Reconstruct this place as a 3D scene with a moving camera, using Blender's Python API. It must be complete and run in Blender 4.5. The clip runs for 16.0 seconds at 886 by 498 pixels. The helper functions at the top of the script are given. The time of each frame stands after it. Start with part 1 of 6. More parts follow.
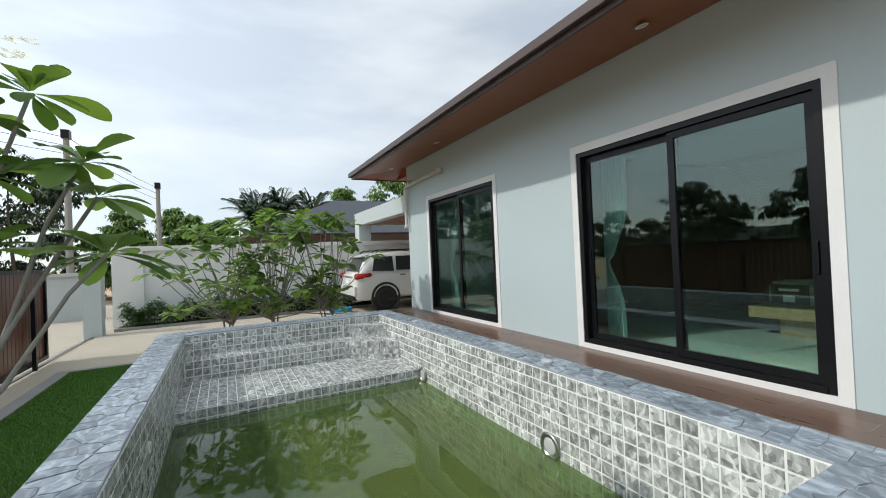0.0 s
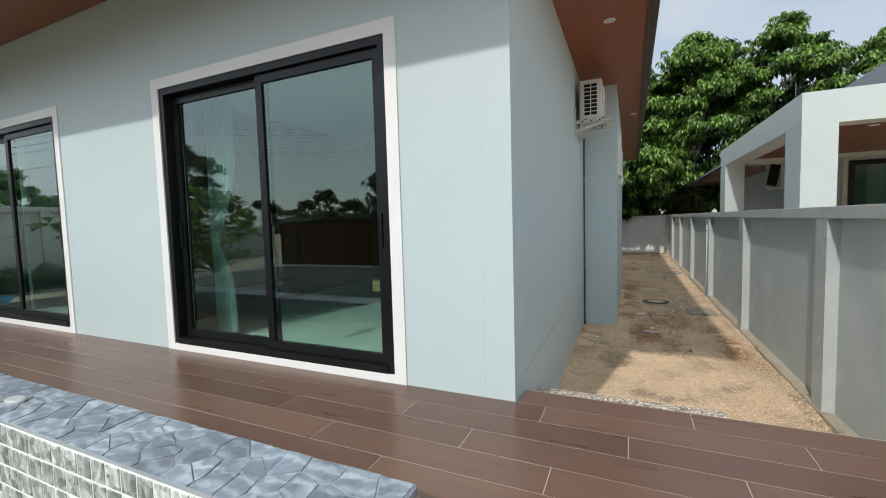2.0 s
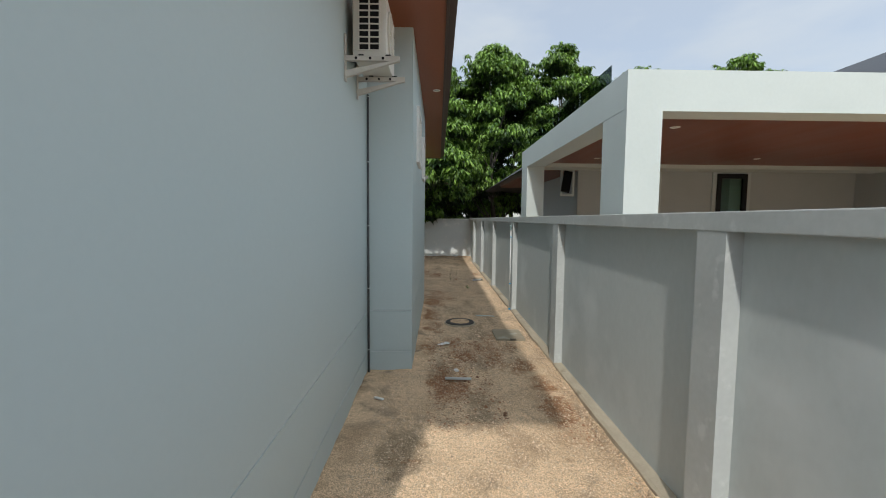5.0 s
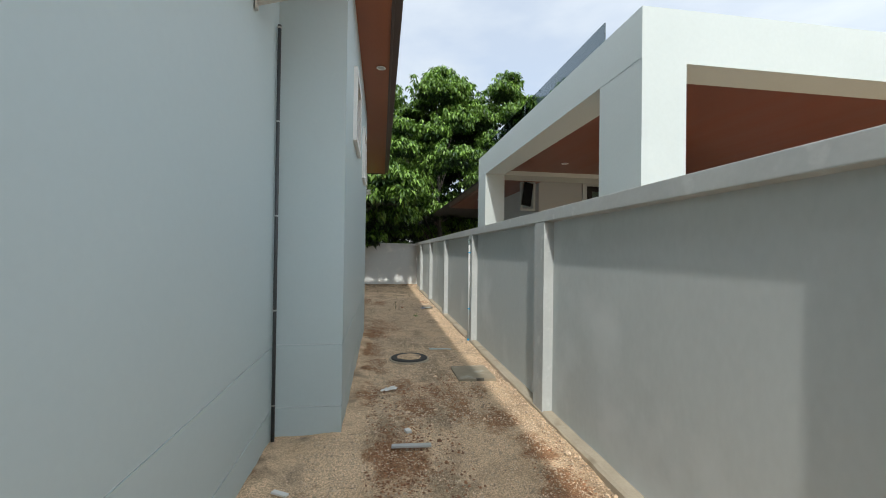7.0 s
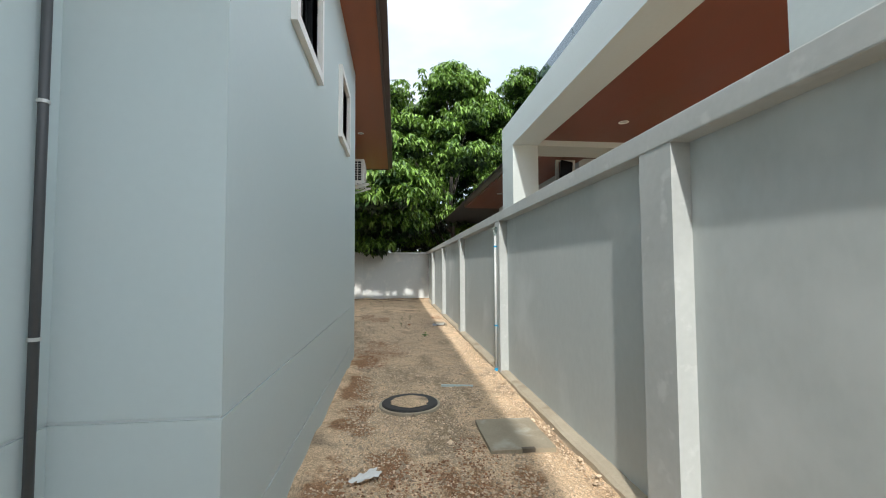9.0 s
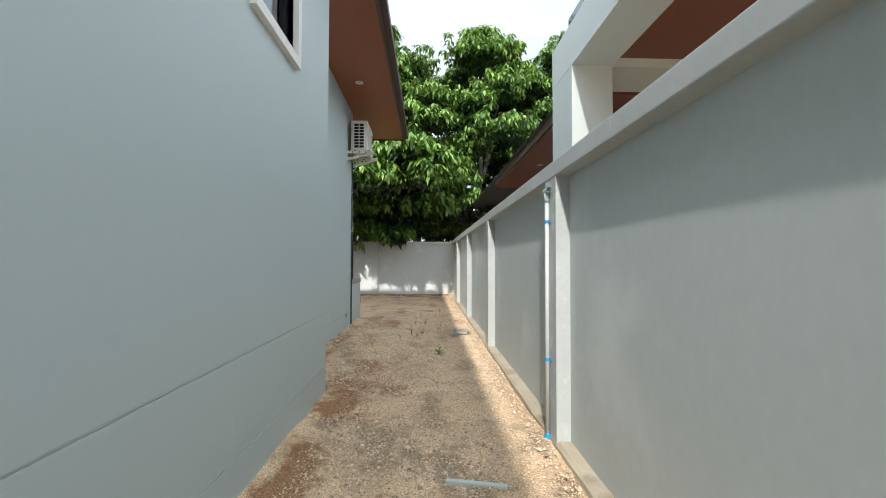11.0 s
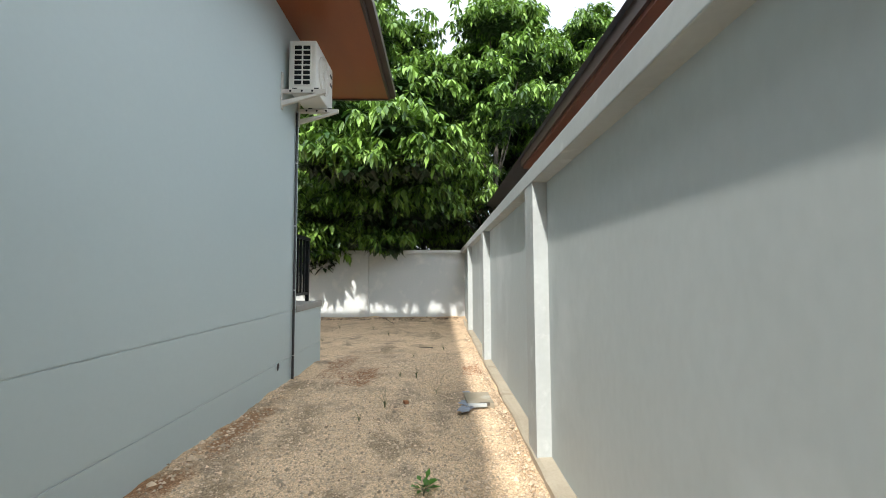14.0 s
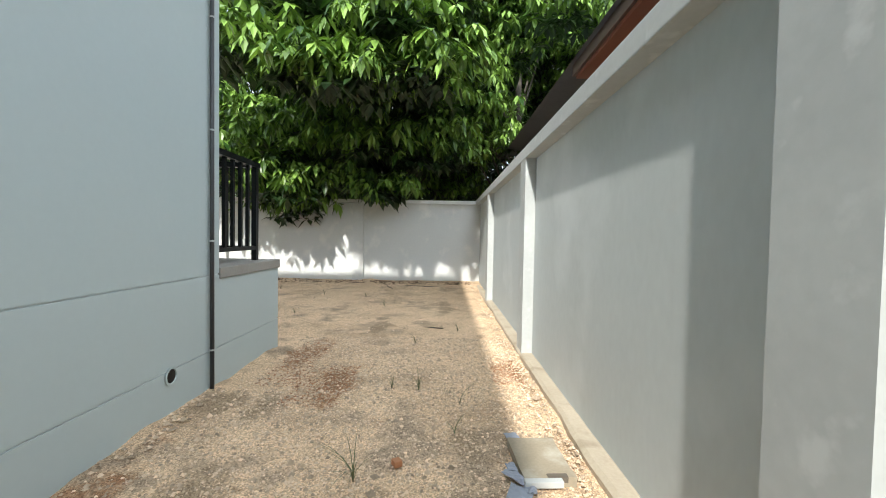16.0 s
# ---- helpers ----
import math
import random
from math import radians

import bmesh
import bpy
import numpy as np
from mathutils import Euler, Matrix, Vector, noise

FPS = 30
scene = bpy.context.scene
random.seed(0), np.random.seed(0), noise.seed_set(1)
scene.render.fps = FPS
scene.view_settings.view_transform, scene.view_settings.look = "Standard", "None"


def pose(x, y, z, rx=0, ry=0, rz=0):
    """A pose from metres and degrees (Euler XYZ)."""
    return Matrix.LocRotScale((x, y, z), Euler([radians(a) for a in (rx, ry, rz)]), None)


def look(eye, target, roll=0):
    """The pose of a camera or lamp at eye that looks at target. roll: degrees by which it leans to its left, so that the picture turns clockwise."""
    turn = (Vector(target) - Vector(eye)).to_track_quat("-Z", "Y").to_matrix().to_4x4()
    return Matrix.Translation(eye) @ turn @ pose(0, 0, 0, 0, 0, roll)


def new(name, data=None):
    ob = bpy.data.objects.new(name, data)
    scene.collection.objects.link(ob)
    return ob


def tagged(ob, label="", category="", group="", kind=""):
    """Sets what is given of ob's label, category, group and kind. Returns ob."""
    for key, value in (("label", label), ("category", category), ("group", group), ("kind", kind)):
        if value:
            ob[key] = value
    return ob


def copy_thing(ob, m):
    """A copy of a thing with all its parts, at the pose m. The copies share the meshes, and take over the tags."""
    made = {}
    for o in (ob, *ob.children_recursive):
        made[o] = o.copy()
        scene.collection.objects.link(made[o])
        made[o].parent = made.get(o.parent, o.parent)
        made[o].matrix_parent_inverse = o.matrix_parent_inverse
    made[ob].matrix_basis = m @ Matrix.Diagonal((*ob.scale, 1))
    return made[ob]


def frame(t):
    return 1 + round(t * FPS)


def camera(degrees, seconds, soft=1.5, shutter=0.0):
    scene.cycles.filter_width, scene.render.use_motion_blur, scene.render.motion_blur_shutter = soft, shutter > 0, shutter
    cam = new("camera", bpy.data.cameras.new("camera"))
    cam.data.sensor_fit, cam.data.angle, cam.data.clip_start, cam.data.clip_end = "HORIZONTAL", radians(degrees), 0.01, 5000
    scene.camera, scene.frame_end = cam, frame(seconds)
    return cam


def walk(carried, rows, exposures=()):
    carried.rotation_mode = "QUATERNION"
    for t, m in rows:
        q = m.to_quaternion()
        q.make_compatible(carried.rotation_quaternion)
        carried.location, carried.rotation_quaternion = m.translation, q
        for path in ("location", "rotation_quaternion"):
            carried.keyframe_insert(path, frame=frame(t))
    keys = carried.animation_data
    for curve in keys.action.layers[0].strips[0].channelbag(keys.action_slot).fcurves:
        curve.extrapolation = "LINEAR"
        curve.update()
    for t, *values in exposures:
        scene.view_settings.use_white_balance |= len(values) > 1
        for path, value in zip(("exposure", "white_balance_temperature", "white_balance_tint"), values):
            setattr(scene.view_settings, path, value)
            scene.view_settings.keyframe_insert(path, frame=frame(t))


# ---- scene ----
cam = camera(93.8, 16.0, soft=1.0)
PATH = [
    (0, (0.292, 0.334, 1.88), (1.228, 2.102, 1.906), -2.5),
    (0.5, (0.559, 0.376, 1.858), (1.58, 2.096, 1.845), -2.8),
    (1, (0.959, 0.265, 1.822), (2.25, 1.791, 1.762), -2.6),
    (1.5, (1.323, 0.201, 1.798), (2.918, 1.404, 1.688), -2.2),
    (2, (1.724, 0.183, 1.789), (3.541, 1.008, 1.658), -1.6),
    (2.5, (2.138, 0.109, 1.796), (4.074, 0.591, 1.652), -1.1),
    (3, (2.573, 0.105, 1.789), (4.552, 0.353, 1.638), -0.6),
    (3.5, (2.969, 0.085, 1.806), (4.959, 0.21, 1.654), -0.2),
    (4, (3.388, 0.075, 1.81), (5.381, 0.142, 1.658), 0.1),
    (4.2, (3.544, 0.076, 1.83), (5.537, 0.134, 1.674), 0.2),
    (6.5, (5.014, 0.154, 1.543), (6.998, -0.096, 1.513), 0.8),
    (7, (5.4, 0.103, 1.46), (7.378, -0.191, 1.477), 0.8),
    (7.5, (5.824, 0.075, 1.339), (7.797, -0.248, 1.394), 0.5),
    (8, (6.271, 0.018, 1.263), (8.244, -0.296, 1.338), 0.1),
    (8.4, (6.604, -0.035, 1.256), (8.581, -0.321, 1.35), -0.1),
    (9, (7.175, -0.149, 1.228), (9.16, -0.375, 1.321), -0.3),
    (9.5, (7.62, -0.248, 1.204), (9.609, -0.44, 1.299), -0.1),
    (9.7, (7.811, -0.284, 1.208), (9.801, -0.463, 1.291), -0.1),
    (11.8, (9.795, -0.517, 1.233), (11.793, -0.542, 1.314), 0.1),
    (12, (9.99, -0.515, 1.251), (11.988, -0.537, 1.346), -0.1),
    (12.4, (10.347, -0.543, 1.242), (12.343, -0.579, 1.367), -0.4),
    (13, (10.891, -0.607, 1.234), (12.885, -0.668, 1.377), -0.9),
    (13.5, (11.339, -0.676, 1.196), (13.333, -0.748, 1.335), -0.8),
    (14.3, (12.079, -0.688, 1.179), (14.076, -0.652, 1.276), 0.3),
    (15, (12.727, -0.688, 1.123), (14.724, -0.571, 1.134), 1.1),
    (15.5, (13.149, -0.644, 1.107), (15.148, -0.579, 1.074), 1.3),
    (16, (13.597, -0.59, 1.095), (15.596, -0.588, 1.031), 1.0),
]
walk(cam, [(t, look(eye, target, roll)) for t, eye, target, roll in PATH],
     exposures=[(0, -0.12), (1.5, -0.02), (2.5, 0.18), (3.0, 0.2), (4.0, 0.04), (7.0, 0.4), (8.0, 0.6), (8.5, 0.72), (9.0, 0.86), (9.5, 0.94), (12.5, 1.06), (16.0, 1.42)])

# ---- world, sun ----
scene.view_settings.exposure = 0.0
SUN_DIR = Vector((1.0, -0.205, -0.84)).normalized()
world = bpy.data.worlds.new("sky")
scene.world = world
world.use_nodes = True
wn, wl = world.node_tree.nodes, world.node_tree.links
wn.clear()
sky = wn.new("ShaderNodeTexSky")
sky.sky_type, sky.sun_disc = "NISHITA", False
sky.sun_elevation, sky.sun_rotation = radians(39.7), radians(-77.6)
sky.air_density, sky.dust_density, sky.ozone_density = 1.0, 0.7, 2.0
wcoord, wmap, wnoise, wramp = (wn.new("ShaderNode" + k) for k in ("TexCoord", "Mapping", "TexNoise", "ValToRGB"))
wmap.inputs["Scale"].default_value = (1.0, 1.6, 4.0)
wnoise.inputs["Scale"].default_value, wnoise.inputs["Detail"].default_value = 1.7, 7.0
wramp.color_ramp.elements[0].position, wramp.color_ramp.elements[1].position = 0.40, 0.72
wramp.color_ramp.elements[0].color, wramp.color_ramp.elements[1].color = (0.55, 0.55, 0.55, 1), (0.95, 0.95, 0.95, 1)
wmix, wbg, wout = wn.new("ShaderNodeMix"), wn.new("ShaderNodeBackground"), wn.new("ShaderNodeOutputWorld")
wmix.data_type = "RGBA"
wl.new(wcoord.outputs["Generated"], wmap.inputs["Vector"])
wl.new(wmap.outputs["Vector"], wnoise.inputs["Vector"])
wl.new(wnoise.outputs["Fac"], wramp.inputs["Fac"])
wl.new(wramp.outputs["Color"], wmix.inputs["Factor"])
wl.new(sky.outputs["Color"], wmix.inputs["A"])
# thin cloud, brightest round the sun and dimmer away from it
wdot, wramp2, wpow, wcloud = wn.new("ShaderNodeVectorMath"), wn.new("ShaderNodeMapRange"), wn.new("ShaderNodeMath"), wn.new("ShaderNodeMix")
wdot.operation, wdot.inputs[1].default_value = "DOT_PRODUCT", -SUN_DIR
wramp2.inputs["From Min"].default_value, wramp2.inputs["From Max"].default_value = -1.8, 1.0
wpow.operation, wpow.inputs[1].default_value = "POWER", 1.2
wcloud.data_type = "RGBA"
wcloud.inputs["A"].default_value, wcloud.inputs["B"].default_value = (0, 0, 0, 1), (10.8, 11.6, 12.1, 1)
wl.new(wcoord.outputs["Generated"], wdot.inputs[0])
wl.new(wdot.outputs["Value"], wramp2.inputs["Value"])
wl.new(wramp2.outputs["Result"], wpow.inputs[0])
wl.new(wpow.outputs[0], wcloud.inputs["Factor"])
wl.new(wcloud.outputs["Result"], wmix.inputs["B"])
wl.new(wmix.outputs["Result"], wbg.inputs["Color"])
wbg.inputs["Strength"].default_value = 0.148
wl.new(wbg.outputs["Background"], wout.inputs["Surface"])
sun = new("sun", bpy.data.lights.new("sun", "SUN"))
sun.data.energy, sun.data.angle, sun.data.color = 2.3, radians(1.2), (1.0, 0.96, 0.89)
sun.rotation_mode = "QUATERNION"
sun.rotation_quaternion = SUN_DIR.to_track_quat("-Z", "Y")


# ---- materials ----
def mat(name, c1, c2=None, rough=0.6, metal=0.0, scale=2.0, fine=60.0, bump=0.15, depth=0.004, contrast=0.5, spec=0.5,
        stretch=(1, 1, 1), rnd=0.0, stain=None, stain_scale=1.2, stain_at=(0.55, 0.75), lines=None, island=False, speck=None, blots=None, spread=None):
    """A procedural surface: two colours mixed by broad and fine noise, optional stains, relief and a shift per piece."""
    m = bpy.data.materials.new(name)
    m.use_nodes = True
    n, l = m.node_tree.nodes, m.node_tree.links
    b = n["Principled BSDF"]
    b.inputs["Metallic"].default_value, b.inputs["Roughness"].default_value = metal, rough
    b.inputs["Specular IOR Level"].default_value = spec
    c2 = c2 or tuple(v * 0.82 for v in c1)
    co, mp = n.new("ShaderNodeTexCoord"), n.new("ShaderNodeMapping")
    mp.inputs["Scale"].default_value = stretch
    l.new(co.outputs["Object"], mp.inputs["Vector"])
    info = n.new("ShaderNodeNewGeometry" if island else "ShaderNodeObjectInfo")
    rand = info.outputs["Random Per Island" if island else "Random"]
    add = n.new("ShaderNodeVectorMath")
    add.operation = "ADD"
    sc = n.new("ShaderNodeMath")
    sc.operation, sc.inputs[1].default_value = "MULTIPLY", 37.0 if rnd else 0.0
    l.new(rand, sc.inputs[0])
    l.new(mp.outputs["Vector"], add.inputs[0])
    l.new(sc.outputs[0], add.inputs[1])
    a, f = n.new("ShaderNodeTexNoise"), n.new("ShaderNodeTexNoise")
    a.inputs["Scale"].default_value, a.inputs["Detail"].default_value = scale, 5.0
    f.inputs["Scale"].default_value, f.inputs["Detail"].default_value = fine, 3.0
    l.new(add.outputs[0], a.inputs["Vector"])
    l.new(add.outputs[0], f.inputs["Vector"])
    s = n.new("ShaderNodeMath")
    s.operation = "MULTIPLY_ADD"
    s.inputs[1].default_value = 0.35
    l.new(f.outputs["Fac"], s.inputs[0])
    sc2 = n.new("ShaderNodeMath")
    sc2.operation, sc2.inputs[1].default_value = "MULTIPLY", 0.65
    l.new(a.outputs["Fac"], sc2.inputs[0])
    l.new(sc2.outputs[0], s.inputs[2])
    r = n.new("ShaderNodeMapRange")
    r.inputs["From Min"].default_value, r.inputs["From Max"].default_value = 0.5 - contrast * 0.4, 0.5 + contrast * 0.4
    l.new(s.outputs[0], r.inputs["Value"])
    mx = n.new("ShaderNodeMix")
    mx.data_type = "RGBA"
    mx.inputs["A"].default_value, mx.inputs["B"].default_value = (*c2, 1), (*c1, 1)
    l.new(r.outputs["Result"], mx.inputs["Factor"])
    col = mx.outputs["Result"]
    if stain:
        t = n.new("ShaderNodeTexNoise")
        t.inputs["Scale"].default_value, t.inputs["Detail"].default_value = stain_scale, 6.0
        l.new(co.outputs["Object"], t.inputs["Vector"])
        tr = n.new("ShaderNodeMapRange")
        tr.inputs["From Min"].default_value, tr.inputs["From Max"].default_value = stain_at
        l.new(t.outputs["Fac"], tr.inputs["Value"])
        m2 = n.new("ShaderNodeMix")
        m2.data_type = "RGBA"
        l.new(tr.outputs["Result"], m2.inputs["Factor"])
        l.new(col, m2.inputs["A"])
        m2.inputs["B"].default_value = (*stain, 1)
        col = m2.outputs["Result"]
    if blots:
        t = n.new("ShaderNodeTexNoise")
        t.inputs["Scale"].default_value, t.inputs["Detail"].default_value, t.inputs["Distortion"].default_value = blots[1], 7.0, 0.6
        ov = n.new("ShaderNodeVectorMath")
        ov.inputs[1].default_value = (7.3, 2.1, 4.4)
        l.new(co.outputs["Object"], ov.inputs[0])
        l.new(ov.outputs[0], t.inputs["Vector"])
        tr = n.new("ShaderNodeMapRange")
        tr.inputs["From Min"].default_value, tr.inputs["From Max"].default_value = blots[2]
        l.new(t.outputs["Fac"], tr.inputs["Value"])
        m2 = n.new("ShaderNodeMix")
        m2.data_type = "RGBA"
        l.new(tr.outputs["Result"], m2.inputs["Factor"])
        l.new(col, m2.inputs["A"])
        m2.inputs["B"].default_value = (*blots[0], 1)
        col = m2.outputs["Result"]
    for tint, spots in spread or ():
        fac = None
        for x, y, rx, ry in spots:
            sm, g = n.new("ShaderNodeMapping"), n.new("ShaderNodeTexGradient")
            g.gradient_type = "SPHERICAL"
            sm.inputs["Location"].default_value, sm.inputs["Scale"].default_value = (-x / rx, -y / ry, 0), (1 / rx, 1 / ry, 0)
            l.new(co.outputs["Object"], sm.inputs["Vector"])
            l.new(sm.outputs["Vector"], g.inputs["Vector"])
            if fac is None:
                fac = g.outputs["Fac"]
            else:
                q = n.new("ShaderNodeMath")
                q.operation = "MAXIMUM"
                l.new(fac, q.inputs[0])
                l.new(g.outputs["Fac"], q.inputs[1])
                fac = q.outputs[0]
        t = n.new("ShaderNodeTexNoise")
        t.inputs["Scale"].default_value, t.inputs["Detail"].default_value, t.inputs["Roughness"].default_value = 4.5, 12.0, 0.72
        l.new(co.outputs["Object"], t.inputs["Vector"])
        q = n.new("ShaderNodeMath")
        q.operation, q.inputs[1].default_value, q.inputs[2].default_value = "MULTIPLY_ADD", 3.0, -1.5
        l.new(t.outputs["Fac"], q.inputs[0])
        q2 = n.new("ShaderNodeMath")
        q2.operation = "ADD"
        l.new(fac, q2.inputs[0])
        l.new(q.outputs[0], q2.inputs[1])
        tr = n.new("ShaderNodeMapRange")
        tr.inputs["From Min"].default_value, tr.inputs["From Max"].default_value, tr.inputs["To Max"].default_value = 0.32, 0.68, 0.85
        l.new(q2.outputs[0], tr.inputs["Value"])
        m2 = n.new("ShaderNodeMix")
        m2.data_type = "RGBA"
        l.new(tr.outputs["Result"], m2.inputs["Factor"])
        l.new(col, m2.inputs["A"])
        m2.inputs["B"].default_value = (*tint, 1)
        col = m2.outputs["Result"]
    if lines:
        w = n.new("ShaderNodeTexWave")
        w.inputs["Scale"].default_value, w.inputs["Distortion"].default_value = lines[0], lines[1]
        w.inputs["Detail"].default_value, w.inputs["Detail Scale"].default_value = 3.0, 1.5
        l.new(add.outputs[0], w.inputs["Vector"])
        m4 = n.new("ShaderNodeMix")
        m4.data_type = "RGBA"
        lr = n.new("ShaderNodeMapRange")
        lr.inputs["From Min"].default_value, lr.inputs["From Max"].default_value = 0.45, 1.0
        lr.inputs["To Max"].default_value = lines[3]
        l.new(w.outputs["Fac"], lr.inputs["Value"])
        l.new(lr.outputs["Result"], m4.inputs["Factor"])
        l.new(col, m4.inputs["A"])
        m4.inputs["B"].default_value = (*lines[2], 1)
        col = m4.outputs["Result"]
    if speck:
        vo = n.new("ShaderNodeTexVoronoi")
        vo.inputs["Scale"].default_value = speck[0]
        l.new(add.outputs[0], vo.inputs["Vector"])
        sp = n.new("ShaderNodeSeparateColor")
        l.new(vo.outputs["Color"], sp.inputs[0])
        sr = n.new("ShaderNodeMapRange")
        sr.inputs["To Min"].default_value, sr.inputs["To Max"].default_value = 1 - speck[1], 1 + speck[1]
        l.new(sp.outputs[0], sr.inputs["Value"])
        sh = n.new("ShaderNodeHueSaturation")
        l.new(sr.outputs["Result"], sh.inputs["Value"])
        l.new(col, sh.inputs["Color"])
        col = sh.outputs["Color"]
    if rnd:
        hv = n.new("ShaderNodeHueSaturation")
        mr = n.new("ShaderNodeMapRange")
        mr.inputs["To Min"].default_value, mr.inputs["To Max"].default_value = 1 - rnd, 1 + rnd
        l.new(rand, mr.inputs["Value"])
        l.new(mr.outputs["Result"], hv.inputs["Value"])
        l.new(col, hv.inputs["Color"])
        col = hv.outputs["Color"]
    l.new(col, b.inputs["Base Color"])
    rr = n.new("ShaderNodeMapRange")
    rr.inputs["To Min"].default_value, rr.inputs["To Max"].default_value = max(0.02, rough - 0.08), min(1, rough + 0.08)
    l.new(a.outputs["Fac"], rr.inputs["Value"])
    l.new(rr.outputs["Result"], b.inputs["Roughness"])
    if bump:
        bp = n.new("ShaderNodeBump")
        bp.inputs["Strength"].default_value, bp.inputs["Distance"].default_value = bump, depth
        l.new(s.outputs[0], bp.inputs["Height"])
        l.new(bp.outputs["Normal"], b.inputs["Normal"])
    return m


def leafy(name, c1, c2, trans=0.35):
    """Leaf surface, varied leaf by leaf, letting some light through."""
    m = bpy.data.materials.new(name)
    m.use_nodes = True
    n, l = m.node_tree.nodes, m.node_tree.links
    b = n["Principled BSDF"]
    b.inputs["Roughness"].default_value = 0.4
    g = n.new("ShaderNodeNewGeometry")
    mx = n.new("ShaderNodeMix")
    mx.data_type = "RGBA"
    mx.inputs["A"].default_value, mx.inputs["B"].default_value = (*c1, 1), (*c2, 1)
    l.new(g.outputs["Random Per Island"], mx.inputs["Factor"])
    l.new(mx.outputs["Result"], b.inputs["Base Color"])
    t = n.new("ShaderNodeBsdfTranslucent")
    hv = n.new("ShaderNodeHueSaturation")
    hv.inputs["Value"].default_value, hv.inputs["Saturation"].default_value = 1.5, 1.1
    l.new(mx.outputs["Result"], hv.inputs["Color"])
    l.new(hv.outputs["Color"], t.inputs["Color"])
    ms = n.new("ShaderNodeMixShader")
    ms.inputs[0].default_value = trans
    l.new(b.outputs[0], ms.inputs[1])
    l.new(t.outputs[0], ms.inputs[2])
    l.new(ms.outputs[0], n["Material Output"].inputs["Surface"])
    return m


def glazing(name, tint, mirror=0.12, rough=0.0):
    m = bpy.data.materials.new(name)
    m.use_nodes = True
    n, l = m.node_tree.nodes, m.node_tree.links
    b = n["Principled BSDF"]
    b.inputs["Base Color"].default_value = (*tint, 1)
    b.inputs["Transmission Weight"].default_value, b.inputs["Roughness"].default_value, b.inputs["IOR"].default_value = 1.0, rough, 1.45
    g = n.new("ShaderNodeBsdfGlossy")
    g.inputs["Roughness"].default_value, g.inputs["Color"].default_value = 0.0, (0.8, 0.95, 0.92, 1)
    ms = n.new("ShaderNodeMixShader")
    ms.inputs[0].default_value = mirror
    l.new(b.outputs[0], ms.inputs[1])
    l.new(g.outputs[0], ms.inputs[2])
    l.new(ms.outputs[0], n["Material Output"].inputs["Surface"])
    return m


WALL = mat("blue_grey_wall_paint", (0.495, 0.577, 0.585), (0.452, 0.532, 0.541), 0.55, scale=0.8, fine=35, bump=0.12, contrast=0.8)
FENCE = mat("light_grey_fence_paint", (0.50, 0.54, 0.535), (0.41, 0.447, 0.442), 0.65, scale=1.3, fine=30, bump=0.32, stretch=(1, 1, 0.55), contrast=0.7, stain=(0.55, 0.585, 0.58), stain_at=(0.56, 0.7))
COPE = mat("weathered_grey_coping_paint", (0.49, 0.52, 0.51), (0.37, 0.39, 0.385), 0.6, scale=3.0, fine=30, bump=0.3, contrast=0.8, stain=(0.515, 0.54, 0.53), stain_scale=9, stain_at=(0.6, 0.7))
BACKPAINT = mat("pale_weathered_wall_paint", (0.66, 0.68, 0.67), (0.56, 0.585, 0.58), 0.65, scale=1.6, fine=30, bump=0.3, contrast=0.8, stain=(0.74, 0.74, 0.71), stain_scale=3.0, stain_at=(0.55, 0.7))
WHITE = mat("white_paint", (0.78, 0.78, 0.76), (0.72, 0.72, 0.70), 0.5, scale=2, fine=50, bump=0.08)
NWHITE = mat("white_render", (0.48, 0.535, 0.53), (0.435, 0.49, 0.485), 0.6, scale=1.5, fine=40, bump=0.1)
GROOVE = mat("groove_filler", (0.60, 0.66, 0.67), (0.54, 0.60, 0.61), 0.6)
SOFFIT = mat("red_brown_soffit_board", (0.30, 0.085, 0.03), (0.24, 0.065, 0.022), 0.38, scale=1.5, fine=40, stretch=(0.3, 3, 1), bump=0.1)
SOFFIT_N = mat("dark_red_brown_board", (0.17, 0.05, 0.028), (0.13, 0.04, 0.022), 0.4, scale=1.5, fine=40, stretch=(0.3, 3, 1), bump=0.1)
FASCIA = mat("dark_bronze_gutter", (0.075, 0.048, 0.041), (0.055, 0.036, 0.031), 0.45)
ROOF = mat("slate_grey_roof_tile", (0.075, 0.085, 0.10), (0.05, 0.057, 0.07), 0.7, scale=4, fine=25, bump=0.5, depth=0.01)
BLACK = mat("black_powder_coat", (0.009, 0.010, 0.011), (0.007, 0.008, 0.009), 0.32, bump=0.05, spec=0.25)
GLASS = glazing("green_tinted_glass", (0.365, 0.555, 0.50), 0.045)
DARKGLASS = glazing("dark_glass", (0.08, 0.10, 0.11), 0.10)
